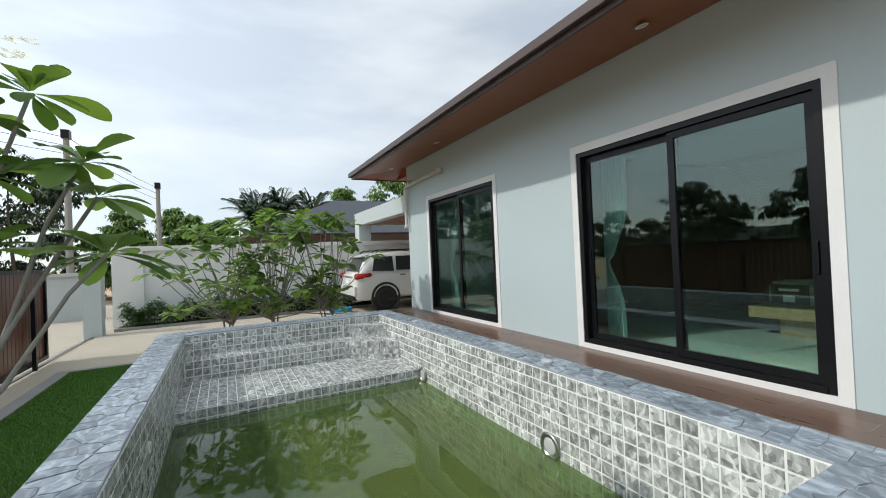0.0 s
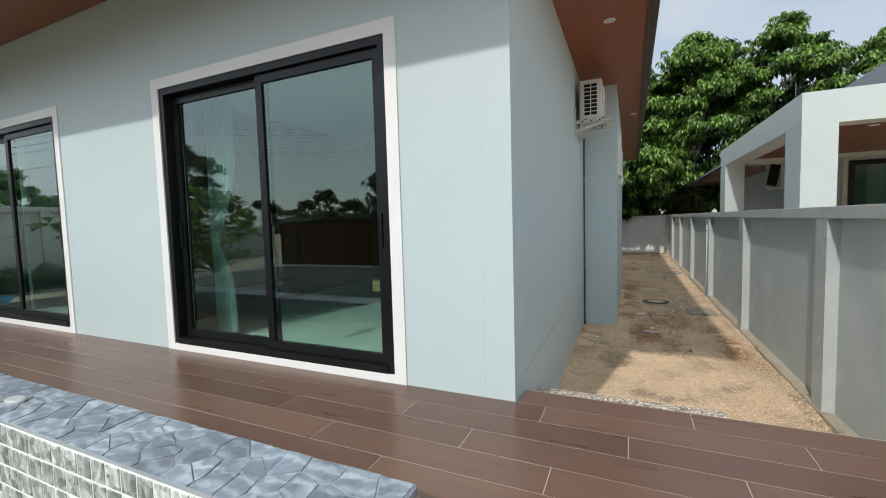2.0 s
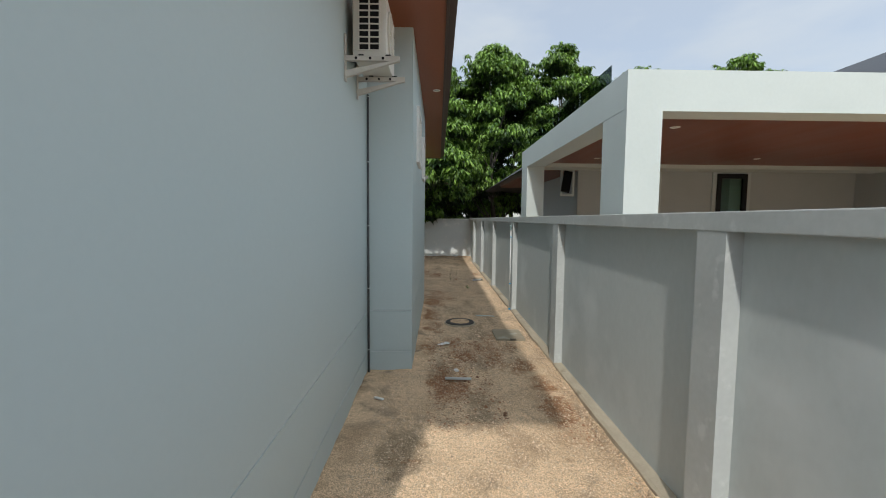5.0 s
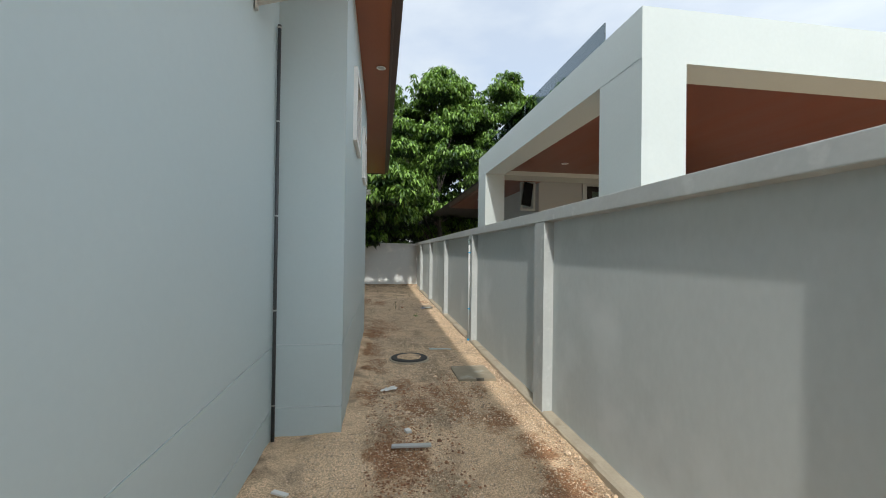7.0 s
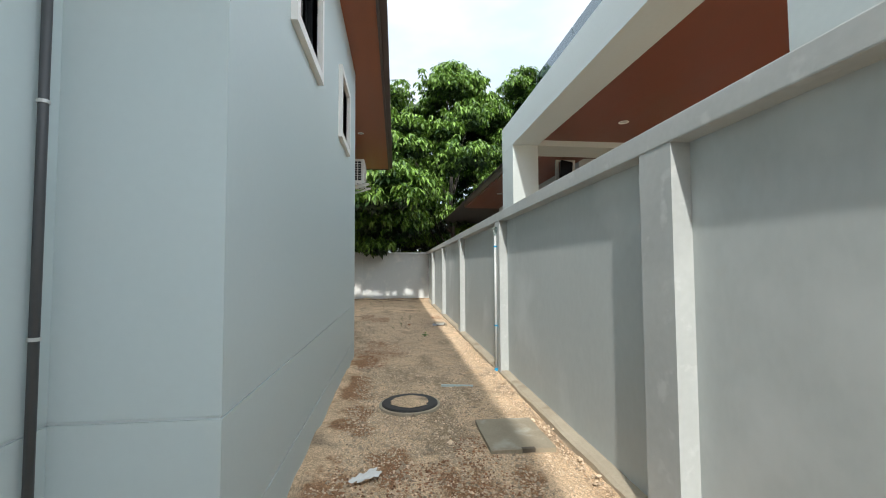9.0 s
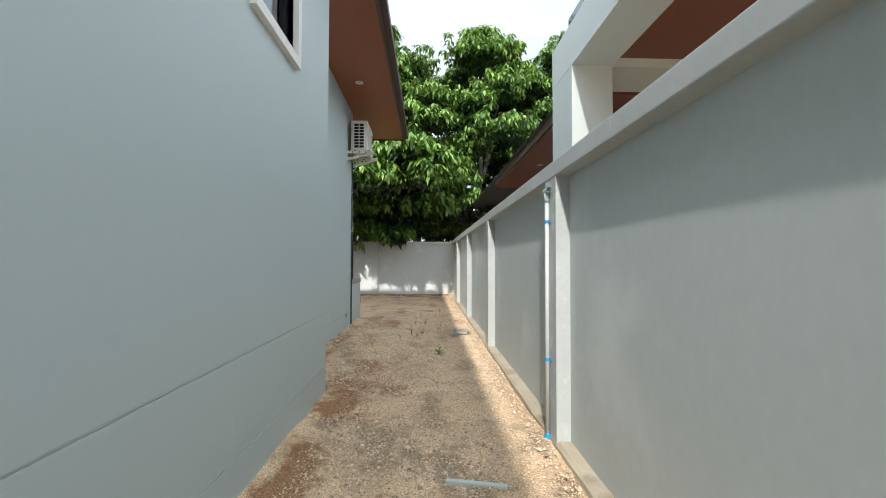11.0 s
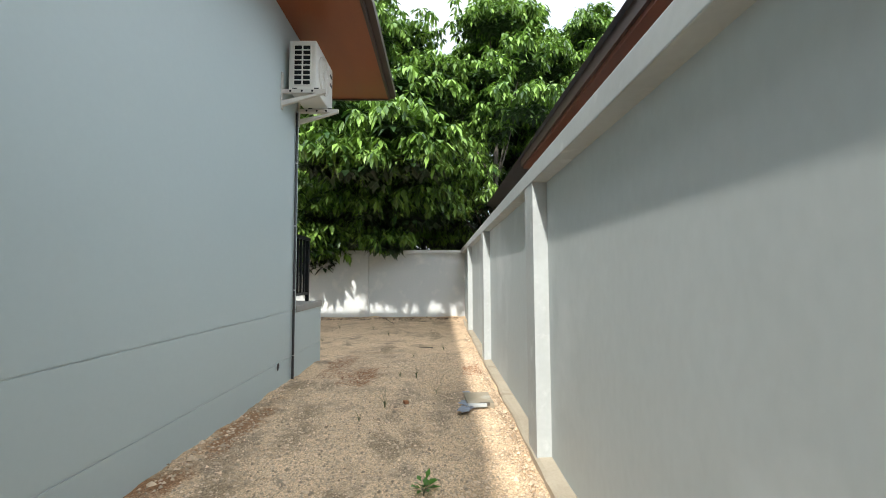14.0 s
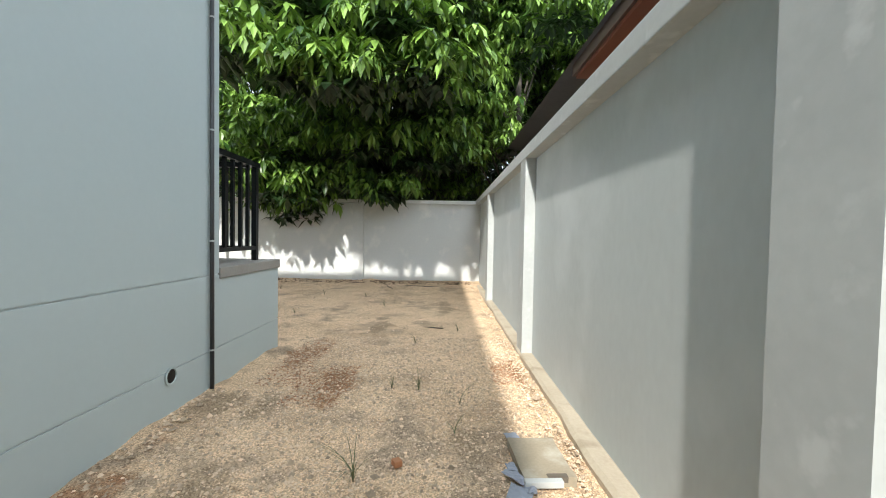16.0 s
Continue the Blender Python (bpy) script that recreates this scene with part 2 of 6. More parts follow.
RED_PATCHES = ((9.02, -0.22, 0.55, 0.3), (8.14, -0.02, 0.6, 0.3), (8.6, -0.85, 0.45, 0.25), (8.2, -0.98, 0.5, 0.2), (9.25, -0.52, 0.5, 0.3), (7.65, -0.98, 0.5, 0.22), (9.6, -0.1, 0.5, 0.25), (12.25, 0.22, 0.5, 0.25), (12.7, 0.25, 0.6, 0.3),
               (13.3, 0.13, 0.6, 0.25), (12.6, -0.15, 0.4, 0.25), (16.3, 0.1, 0.55, 0.2), (16.58, -1.1, 0.35, 0.14), (13.7, 0.72, 0.8, 0.2), (14.8, 0.7, 0.9, 0.18), (16.9, 0.5, 0.9, 0.2), (11.2, 0.2, 1.0, 0.25), (10.3, 0.15, 0.6, 0.22), (9.4, 0.15, 0.5, 0.25), (8.9, -0.6, 0.5, 0.2), (9.35, -0.85, 0.35, 0.15))
DAMP_PATCHES = ((14.66, 0.28, 0.35, 0.2), (15.08, 0.36, 0.35, 0.2), (14.48, -0.33, 0.4, 0.22), (15.0, -0.29, 0.3, 0.16), (14.64, -0.5, 0.3, 0.16), (15.84, 0.65, 0.4, 0.2), (13.6, 0.3, 0.5, 0.25), (13.95, 0.45, 0.4, 0.2), (13.7, -0.2, 0.4, 0.22),
                (15.9, 0.42, 0.4, 0.15), (15.55, -0.72, 0.35, 0.14), (13.4, -0.85, 0.45, 0.2), (11.6, -0.2, 0.7, 0.35), (10.9, -0.75, 0.6, 0.2), (9.9, -0.5, 0.4, 0.3), (10.3, -0.5, 0.5, 0.2), (11.3, -0.6, 0.6, 0.2), (12.2, -0.5, 0.6, 0.22), (8.8, -0.35, 0.5, 0.4), (8.5, 0.05, 0.5, 0.25), (7.6, -0.3, 0.5, 0.3), (7.0, 0.35, 0.6, 0.3), (18.0, 0.1, 0.8, 0.2), (19.2, -0.6, 0.9, 0.2))
SAND = mat("sandy_gravel_soil", (0.75, 0.555, 0.37), (0.50, 0.355, 0.225), 0.95, scale=2.6, fine=95, bump=1.0, depth=0.012, contrast=0.55, spec=0.15,
           stain=(0.33, 0.25, 0.175), stain_scale=3.1, stain_at=(0.56, 0.68), blots=((0.40, 0.285, 0.185), 1.5, (0.55, 0.72)), speck=(170.0, 0.42),
           spread=(((0.29, 0.215, 0.14), DAMP_PATCHES), ((0.27, 0.135, 0.066), RED_PATCHES)))
FOOT = mat("sandy_footing_concrete", (0.50, 0.44, 0.34), (0.33, 0.28, 0.205), 0.9, scale=5, fine=70, bump=0.9, contrast=0.7, stain=(0.26, 0.215, 0.15), stain_scale=4.0, stain_at=(0.58, 0.72))
CONC = mat("grey_concrete", (0.36, 0.35, 0.32), (0.25, 0.24, 0.22), 0.85, scale=4, fine=60, bump=0.4, contrast=0.8, stain=(0.30, 0.24, 0.16), stain_at=(0.6, 0.75))
PLANK = mat("brown_wood_look_tile", (0.175, 0.10, 0.070), (0.12, 0.067, 0.047), 0.30, scale=2.0, fine=20, stretch=(9, 0.9, 1), bump=0.12, rnd=0.22, contrast=0.7,
            stain=(0.25, 0.18, 0.15), stain_scale=1.6, stain_at=(0.66, 0.85))
GROUT = mat("pale_grout", (0.84, 0.84, 0.81), (0.77, 0.77, 0.74), 0.8, fine=90)
TILE = mat("grey_marbled_pool_tile", (0.50, 0.515, 0.50), (0.24, 0.25, 0.245), 0.22, scale=9, fine=40, bump=0.12, depth=0.001, rnd=0.22, contrast=0.6,
           lines=(5.0, 9.0, (0.72, 0.74, 0.71), 0.5), speck=(26.0, 0.45))
TILE_J = mat("grey_marbled_pool_tile_field", (0.50, 0.515, 0.50), (0.24, 0.25, 0.245), 0.22, scale=9, fine=40, bump=0.12, depth=0.001, rnd=0.22, contrast=0.6,
           lines=(5.0, 9.0, (0.72, 0.74, 0.71), 0.5), speck=(26.0, 0.45), island=True)
STONE = mat("blue_grey_slate", (0.29, 0.34, 0.39), (0.15, 0.185, 0.225), 0.4, scale=12, fine=50, bump=0.6, depth=0.005, rnd=0.24, contrast=0.6, lines=(4.0, 10.0, (0.50, 0.56, 0.60), 0.45), speck=(17.0, 0.18))
STONEJOINT = mat("pale_slate_joint", (0.40, 0.43, 0.45), (0.28, 0.30, 0.32), 0.8, fine=80, bump=0.4)
PEBBLE = mat("washed_pebble", (0.62, 0.55, 0.47), (0.27, 0.22, 0.18), 0.75, scale=50, fine=150, bump=0.9, depth=0.006, contrast=0.5, speck=(95.0, 0.95))
LAWN = mat("lawn_soil", (0.05, 0.10, 0.02), (0.03, 0.06, 0.012), 0.95, scale=5, fine=90, bump=0.8)
PAVE = mat("exposed_aggregate_paving", (0.50, 0.45, 0.36), (0.40, 0.355, 0.28), 0.9, scale=2, fine=120, bump=0.5, contrast=0.8, speck=(110.0, 0.35))
KERB = mat("grey_kerb", (0.30, 0.30, 0.29), (0.22, 0.22, 0.21), 0.85, fine=80, bump=0.4)
PLASTIC = mat("cream_white_plastic", (0.66, 0.65, 0.60), (0.60, 0.59, 0.54), 0.4, bump=0.04)
PVC = mat("pale_blue_grey_pvc", (0.52, 0.62, 0.62), (0.48, 0.58, 0.58), 0.35, bump=0.03)
PVCW = mat("white_pvc", (0.50, 0.52, 0.51), (0.46, 0.48, 0.47), 0.35, bump=0.03)
BLUE = mat("bright_blue_plastic", (0.01, 0.33, 0.62), (0.01, 0.28, 0.55), 0.4, bump=0.03)
STEEL = mat("brushed_steel", (0.50, 0.49, 0.46), (0.40, 0.39, 0.37), 0.3, metal=1.0, bump=0.05)
GALV = mat("painted_bracket_steel", (0.60, 0.58, 0.53), (0.5, 0.48, 0.44), 0.5, bump=0.05)
BARK = mat("grey_bark", (0.13, 0.11, 0.09), (0.07, 0.06, 0.05), 0.9, scale=8, fine=60, bump=0.6, depth=0.01)
FRANBARK = mat("pale_grey_frangipani_bark", (0.34, 0.32, 0.28), (0.22, 0.21, 0.18), 0.8, scale=12, fine=60, bump=0.4)
LEAF_R = leafy("rubber_tree_leaf", (0.018, 0.055, 0.010), (0.235, 0.39, 0.072), 0.16)
# near-black green: the understory's deep shade is put into this leaf colour
LEAF_D = leafy("shade_dark_leaf", (0.012, 0.03, 0.009), (0.03, 0.065, 0.017), 0.12)
LEAF_F = leafy("frangipani_leaf", (0.07, 0.15, 0.03), (0.23, 0.34, 0.068), 0.3)
LEAF_H = leafy("hedge_leaf", (0.02, 0.06, 0.012), (0.05, 0.11, 0.02))
GRASS = leafy("grass_blade", (0.05, 0.15, 0.015), (0.10, 0.23, 0.03), 0.25)


# ---- helpers of this scene ----
def obj(name, bm, material, parent=None, label="", category="", kind="", smooth=False, bevel=0.0):
    if bevel:
        bmesh.ops.bevel(bm, geom=list(bm.edges), offset=bevel, segments=2, affect="EDGES", profile=0.6)
    me = bpy.data.meshes.new(name)
    bm.to_mesh(me)
    bm.free()
    for m in material if isinstance(material, (list, tuple)) else (material,):
        me.materials.append(m)
    if smooth:
        me.shade_smooth()
    ob = new(name, me)
    ob.parent = parent
    return tagged(ob, label, category, kind=kind)


def part(name, bm, material, parent, label="", smooth=False, bevel=0.0):
    return obj(name, bm, material, parent, label, smooth=smooth, bevel=bevel)


def empty(name, at, label, category, group="", kind=""):
    ob = new(name)
    ob.empty_display_size = 0.05
    ob.location = at
    return tagged(ob, label, category, group, kind)


def box(*spans, bm=None):
    """A bmesh with one box for each (x0, x1, y0, y1, z0, z1)."""
    bm = bm or bmesh.new()
    for x0, x1, y0, y1, z0, z1 in spans:
        v = [bm.verts.new(p) for p in ((x0, y0, z0), (x1, y0, z0), (x1, y1, z0), (x0, y1, z0), (x0, y0, z1), (x1, y0, z1), (x1, y1, z1), (x0, y1, z1))]
        for f in ((0, 3, 2, 1), (4, 5, 6, 7), (0, 1, 5, 4), (1, 2, 6, 5), (2, 3, 7, 6), (3, 0, 4, 7)):
            bm.faces.new([v[i] for i in f])
    return bm


def tube(points, radii, sides=10, bm=None, cap=True):
    """A tapered tube along points."""
    bm = bm or bmesh.new()
    pts = [Vector(p) for p in points]
    radii = radii if isinstance(radii, (list, tuple)) else [radii] * len(pts)
    rings, up = [], None
    for i, p in enumerate(pts):
        d = (pts[min(i + 1, len(pts) - 1)] - pts[max(i - 1, 0)]).normalized()
        if up is None:
            up = d.orthogonal().normalized()
        up = (up - d * up.dot(d))
        up = up.normalized() if up.length > 1e-5 else d.orthogonal().normalized()
        side = d.cross(up)
        rings.append([bm.verts.new(p + (up * math.cos(a) + side * math.sin(a)) * radii[i]) for a in (2 * math.pi * k / sides for k in range(sides))])
    for a, b in zip(rings, rings[1:]):
        for k in range(sides):
            bm.faces.new((a[k], a[(k + 1) % sides], b[(k + 1) % sides], b[k]))
    if cap:
        bm.faces.new(rings[0][::-1])
        bm.faces.new(rings[-1])
    return bm


def lathe(profile, sides=24, bm=None, at=(0, 0, 0), axis="z"):
    """A turned shape from (radius, height) pairs."""
    bm = bm or bmesh.new()
    rings = []
    for r, h in profile:
        ring = []
        for k in range(sides):
            a = 2 * math.pi * k / sides
            c, s = r * math.cos(a), r * math.sin(a)
            p = {"z": (c, s, h), "x": (h, c, s), "y": (c, h, s)}[axis]
            ring.append(bm.verts.new(Vector(p) + Vector(at)))
        rings.append(ring)
    for a, b in zip(rings, rings[1:]):
        for k in range(sides):
            bm.faces.new((a[k], a[(k + 1) % sides], b[(k + 1) % sides], b[k]))
    bm.faces.new(rings[0][::-1])
    bm.faces.new(rings[-1])
    return bm


def prism(outline, z0, z1, bm=None):
    """An upright prism over an outline of (x, y)."""
    bm = bm or bmesh.new()
    lo, hi = [bm.verts.new((x, y, z0)) for x, y in outline], [bm.verts.new((x, y, z1)) for x, y in outline]
    bm.faces.new(lo[::-1])
    bm.faces.new(hi)
    n = len(outline)
    for i in range(n):
        bm.faces.new((lo[i], lo[(i + 1) % n], hi[(i + 1) % n], hi[i]))
    return bm


def raw_mesh(name, verts, faces, material, parent=None, label="", category="", kind="", smooth=False):
    """A mesh object from numpy arrays; faces all have the same number of corners."""
    me = bpy.data.meshes.new(name)
    verts, faces = np.asarray(verts, dtype=np.float32), np.asarray(faces, dtype=np.int32)
    k = faces.shape[1]
    me.vertices.add(len(verts))
    me.vertices.foreach_set("co", verts.ravel())
    me.loops.add(faces.size)
    me.loops.foreach_set("vertex_index", faces.ravel())
    me.polygons.add(len(faces))
    me.polygons.foreach_set("loop_start", np.arange(len(faces), dtype=np.int32) * k)
    me.update(calc_edges=True)
    me.validate()
    me.materials.append(material)
    if smooth:
        me.shade_smooth()
    else:
        me.shade_flat()
    ob = new(name, me)
    ob.parent = parent
    return tagged(ob, label, category, kind=kind)


def shared(name, me, at, parent):
    ob = new(name, me)
    ob.location = at
    ob.parent = parent
    return ob


def mesh_of(name, bm, material):
    me = bpy.data.meshes.new(name)
    bm.to_mesh(me)
    bm.free()
    me.materials.append(material)
    return me


# ---- ground ----
GZ, YZ, DZ, PZ = 0.13, 0.42, 0.685, 0.92   # soil, yard paving, deck, pool coping
rng = np.random.default_rng(4)
YF, YP = -1.24, -1.33                       # fence pilaster face, fence panel face
PILS = [3.28, 5.99, 8.70, 11.47, 14.21, 16.95, 19.70]
XB = 21.95                                   # back fence face


def soil():
    """One sheet: fine and uneven in the side yard, flat to the horizon."""
    xs = np.concatenate(([-2500, -400, -60, -15], np.linspace(-6, 4.2, 12), np.arange(4.3, 22.4, 0.06), [26, 40, 90, 400, 2500]))
    ys = np.concatenate(([-2500, -400, -60, -12, -4], np.arange(-1.6, 1.0, 0.06), np.arange(1.2, 8, 0.4), [12, 20, 60, 400, 2500]))
    v = []
    for y in ys:
        for x in xs:
            z = GZ - 0.12
            if 4.25 < x < 22.4 and -1.7 < y < 12:
                p = Vector((x, y, 0))
                z = GZ - 0.01 + 0.018 * noise.noise(p * 1.3) + 0.010 * noise.noise(p * 4.5) + 0.006 * noise.noise(p * 13) + 0.003 * noise.noise(p * 31)
                z += 0.05 * max(0, (x - 19.5) / 2.4) ** 2
                z -= 0.022 * math.exp(-((y + 1.2) / 0.05) ** 2) * (0.8 + noise.noise(p * 3))
                wall = 0.375 if 8.5 < x < 12.6 else 0.82
                z += 0.025 * math.exp(-((y - wall) / 0.12) ** 2) * (0.7 + noise.noise(p * 3.7))
            v.append((x, y, z))
    nx = len(xs)
    f = [(j * nx + i, j * nx + i + 1, (j + 1) * nx + i + 1, (j + 1) * nx + i) for j in range(len(ys) - 1) for i in range(nx - 1)]
    return raw_mesh("ground", v, f, SAND, label="sandy gravel soil with reddish damp patches", category="ground", kind="structure", smooth=True)


soil()

# ---- yard, deck, steps ----
yard = obj("pavement", box((-1.75, 9.2, 8.15, 13.6, 0.0, YZ), (-2.2, -1.75, -8, 13.6, 0.0, YZ - 0.01)), PAVE, label="pale exposed-aggregate concrete paving in the front yard", category="pavement", kind="structure")
obj("road", box((-9.0, -2.2, -8, 22, 0.0, YZ - 0.05)), PAVE, label="pale concrete lane outside the gate", category="road", kind="structure")
obj("kerb", box((-1.86, -1.70, -8, 8.15, 0.0, YZ + 0.02), (-1.86, -0.52, 8.1, 8.22, 0.0, YZ + 0.015)), KERB, label="grey concrete kerb round the lawn", category="kerb", kind="structure")
obj("lawn_bed", box((-1.70, -0.56, -8, 8.1, 0.0, YZ - 0.005)), LAWN, label="green lawn bed beside the pool", category="lawn", kind="structure")
deck = obj("floor", box((2.895, 4.13, 0.80, 9.25, 0.0, DZ - 0.0015), (-6.0, 4.335, -1.33, 0.80, 0.0, DZ - 0.0015)), mat("tan_deck_grout", (0.60, 0.54, 0.48), (0.48, 0.42, 0.37), 0.8, fine=90), label="deck of brown wood-look tiles with pale grout", category="floor", kind="structure")
steps = empty("garden_steps", (4.8, 0.25, GZ), "washed-pebble concrete steps down from the deck", "steps", kind="structure")
steps.location = (0, 0, 0)
for x1, y0, z in ((4.76, -0.36, 0.545), (5.08, -0.33, 0.405), (5.40, -0.29, 0.265)):
    part("tread", box((4.34, x1, y0, 0.805, 0.0, z)), PEBBLE, steps, bevel=0.012)


# ---- boundary fence ----
def fence_run(name, along, start, end, face, out, pils, z0=0.0, zc=1.73, zt=1.825, label="light grey painted concrete boundary wall", paint=None):
    """A rendered wall with a coping beam and pilasters; out is +1 or -1, the side that the pilasters stand out to."""
    fe = empty(name, (0, 0, 0), label, "wall", kind="structure")
    panel = face - out * 0.085

    def span(a, b, c, d, e, f):
        c, d = min(c, d), max(c, d)
        return (a, b, c, d, e, f) if along == "x" else (c, d, a, b, e, f)
    part("wall_panel", box(span(start, end, panel, panel - out * 0.10, z0, zc + 0.01)), paint or FENCE, fe)
    part("coping", box(span(start, end, face + out * 0.004, panel - out * 0.12, zc, zt)), paint or COPE, fe, "weathered grey coping beam", bevel=0.006)
    bm, rows = bmesh.new(), []
    for k in range(int((end - start) / 0.09) + 1):
        a = start + k * 0.09
        w = [0.012 * noise.noise(Vector((a * s, face, 0))) + 0.006 * noise.noise(Vector((a * s * 3.1, face, 2))) for s in (2.3, 3.1, 4.7)]
        ring = ((panel - out * 0.1, z0), (panel - out * 0.1, GZ + 0.024), (face - out * 0.012 + out * w[0], GZ + 0.022 + w[1] * 0.7), (face + out * (0.008 + w[0]), GZ + 0.008 + w[2] * 0.5), (face + out * (0.012 + w[2]), z0))
        rows.append([bm.verts.new((a, y, z) if along == "x" else (y, a, z)) for y, z in ring])
    for p, q in zip(rows, rows[1:]):
        for k in range(4):
            bm.faces.new((p[k], p[k + 1], q[k + 1], q[k]))
    bmesh.ops.recalc_face_normals(bm, faces=bm.faces)
    part("footing", bm, FOOT, fe, "rough sandy concrete footing")
    me = mesh_of("pilaster", box(span(0, 0.215, face, panel - out * 0.02, z0, zc + 0.002)), paint or COPE)
    for p in pils:
        shared("pilaster", me, (p, 0, 0) if along == "x" else (0, p, 0), fe)
    return fe


fence_run("wall_south", "x", -6.0, XB + 0.2, YF, 1, PILS)
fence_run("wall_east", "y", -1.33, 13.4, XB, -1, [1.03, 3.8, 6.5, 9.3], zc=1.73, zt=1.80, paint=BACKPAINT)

# ---- the house ----
XF, YS, YBUMP, XB0, XB1, XE, YN = 4.13, 0.82, 0.375, 8.52, 12.57, 16.20, 9.25
SZ = 3.75
LINES = (0.0, 0.325, 0.335, 0.775, 0.785, SZ + 0.05)   # plaster bands parted by two grooves


def banded_wall(name, span, axis, holes=(), bands=LINES, label="pale blue-grey painted plaster wall"):
    """A wall in plaster bands with recessed groove strips between; holes are (a0, a1, z0, z1) along its length."""
    x0, x1, y0, y1 = span
    bm = bmesh.new()
    for z0, z1 in zip(bands[::2], bands[1::2]):
        cuts = sorted({z0, z1, *(min(max(h, z0), z1) for q in holes for h in q[2:])})
        for c0, c1 in zip(cuts, cuts[1:]):
            if c1 - c0 < 1e-4:
                continue
            a, end = (x0, x1) if axis == "x" else (y0, y1)
            for h in sorted(q for q in holes if q[2] < (c0 + c1) / 2 < q[3]):
                box((a, h[0], y0, y1, c0, c1) if axis == "x" else (x0, x1, a, h[0], c0, c1), bm=bm)
                a = h[1]
            box((a, end, y0, y1, c0, c1) if axis == "x" else (x0, x1, a, end, c0, c1), bm=bm)
    w = obj(name, bm, WALL, label=label, category="wall", kind="structure")
    inset = 0.006
    for z0, z1 in zip(bands[1:-1:2], bands[2::2]):
        e = -0.007 if axis == "y" else inset     # run on into the walls that it butts against
        part("groove", box((x0 + inset, x1 - inset, y0 + e, y1 - e, z0, z1)), GROOVE, w)
    return w


D2, D1 = (1.66, 4.01), (5.79, 8.14)          # clear openings between the white trims
DH = 3.03
banded_wall("wall_west", (XF, XF + 0.2, YS, YN), "y", [(D2[0], D2[1], DZ + 0.06, DH), (D1[0], D1[1], DZ + 0.06, DH)], bands=(0.0, 4.0))
SKEW = 0.035 / (XB0 - XF)                    # the side wall runs slightly out of parallel with the fence
side = banded_wall("wall_side", (XF + 0.2, XB0 + 0.02, YS, YS + 0.2), "x")
for ob in (side, *side.children):
    for v in ob.data.vertices:
        v.co.y += (v.co.x - XF) * SKEW
W1, W2 = (9.33, 9.97, 2.54, 3.10), (11.06, 11.64, 2.50, 3.06)
banded_wall("wall_bath", (XB0, XB1, YBUMP, YBUMP + 0.2), "x", [W1, W2])
banded_wall("wall_bath_end", (XB0, XB0 + 0.2, YBUMP + 0.2, YS + 0.05), "y")
banded_wall("wall_bath_back", (XB1 - 0.2, XB1, YBUMP + 0.2, YS), "y")
banded_wall("wall_rear_side", (XB1, XE, YS, YS + 0.2), "x", bands=(0.0, 0.365, 0.375, 0.825, 0.835, SZ + 0.05))
banded_wall("wall_rear", (XE - 0.2, XE, YS + 0.2, YN), "y", bands=(0.0, SZ + 0.05))
banded_wall("wall_north", (XF + 0.2, XE - 0.2, YN - 0.2, YN), "x", bands=(0.0, SZ + 0.05))
obj("ceiling", box((XF + 0.2, XE - 0.2, YS + 0.2, YN - 0.2, 3.3, 3.4)), WHITE, label="white plasterboard ceiling", category="ceiling", kind="structure")
ROOMFLOOR = mat("pale_glossy_floor_tile", (0.60, 0.66, 0.62), (0.55, 0.60, 0.57), 0.12, scale=1, fine=20, bump=0.02)
ROOMWALL = mat("interior_brown_panelling", (0.15, 0.11, 0.08), (0.10, 0.075, 0.055), 0.6, stretch=(1, 6, 1))
obj("interior_floor", box((XF + 0.2, XE - 0.2, YS + 0.2, YN - 0.2, 0.4, DZ + 0.02)), ROOMFLOOR, label="pale glossy tiled floor indoors", category="floor", kind="structure")
obj("interior_wall", box((8.6, 8.72, YS + 0.2, YN - 0.2, DZ + 0.02, 3.3), (XF + 0.2, 8.6, 4.85, 4.97, DZ + 0.02, 3.3)), ROOMWALL, label="dark brown panelled interior partition walls", category="wall", kind="structure")

# eaves: soffit, gutter, hipped roof
EX0, EX1, EY0, EY1 = 3.04, 17.68, 0.04, 9.9
bm = box((XF, XB0, EY0, YS + 0.06, SZ, SZ + 0.03), (XB0, XB1, EY0, YBUMP, SZ, SZ + 0.03), (XB1, EX1, EY0, YS, SZ, SZ + 0.03),
         (XE, EX1, YS, EY1, SZ, SZ + 0.03), (XF, XE, YN, EY1, SZ, SZ + 0.03))
fs = [bm.verts.new(p) for p in ((EX0, EY0, SZ), (XF, EY0, SZ), (XF, YS, SZ), (XF, 1.9, 3.95), (XF, YN, 3.95), (XF, EY1, SZ), (EX0, EY1, SZ), (EX0, 1.9, SZ), (XF, YN, SZ))]
for f in ((0, 1, 2), (0, 2, 3, 7), (7, 3, 4, 6), (6, 4, 5), (5, 4, 8)):
    bm.faces.new([fs[i] for i in f])
obj("soffit", bm, SOFFIT, label="glossy red-brown timber-look soffit under the eaves", category="ceiling", kind="structure")
gut = empty("gutter", (0, 0, 0), "dark bronze fascia and stepped gutter along the eaves", "gutter", kind="structure")
for a, b, c, d in ((EX0 - 0.03, EX0, EY0 - 0.03, EY1 + 0.03), (EX1, EX1 + 0.03, EY0 - 0.03, EY1 + 0.03), (EX0, EX1, EY0 - 0.03, EY0), (EX0, EX1, EY1, EY1 + 0.03)):
    part("fascia", box((a, b, c, d, SZ - 0.02, SZ + 0.11)), FASCIA, gut, bevel=0.004)
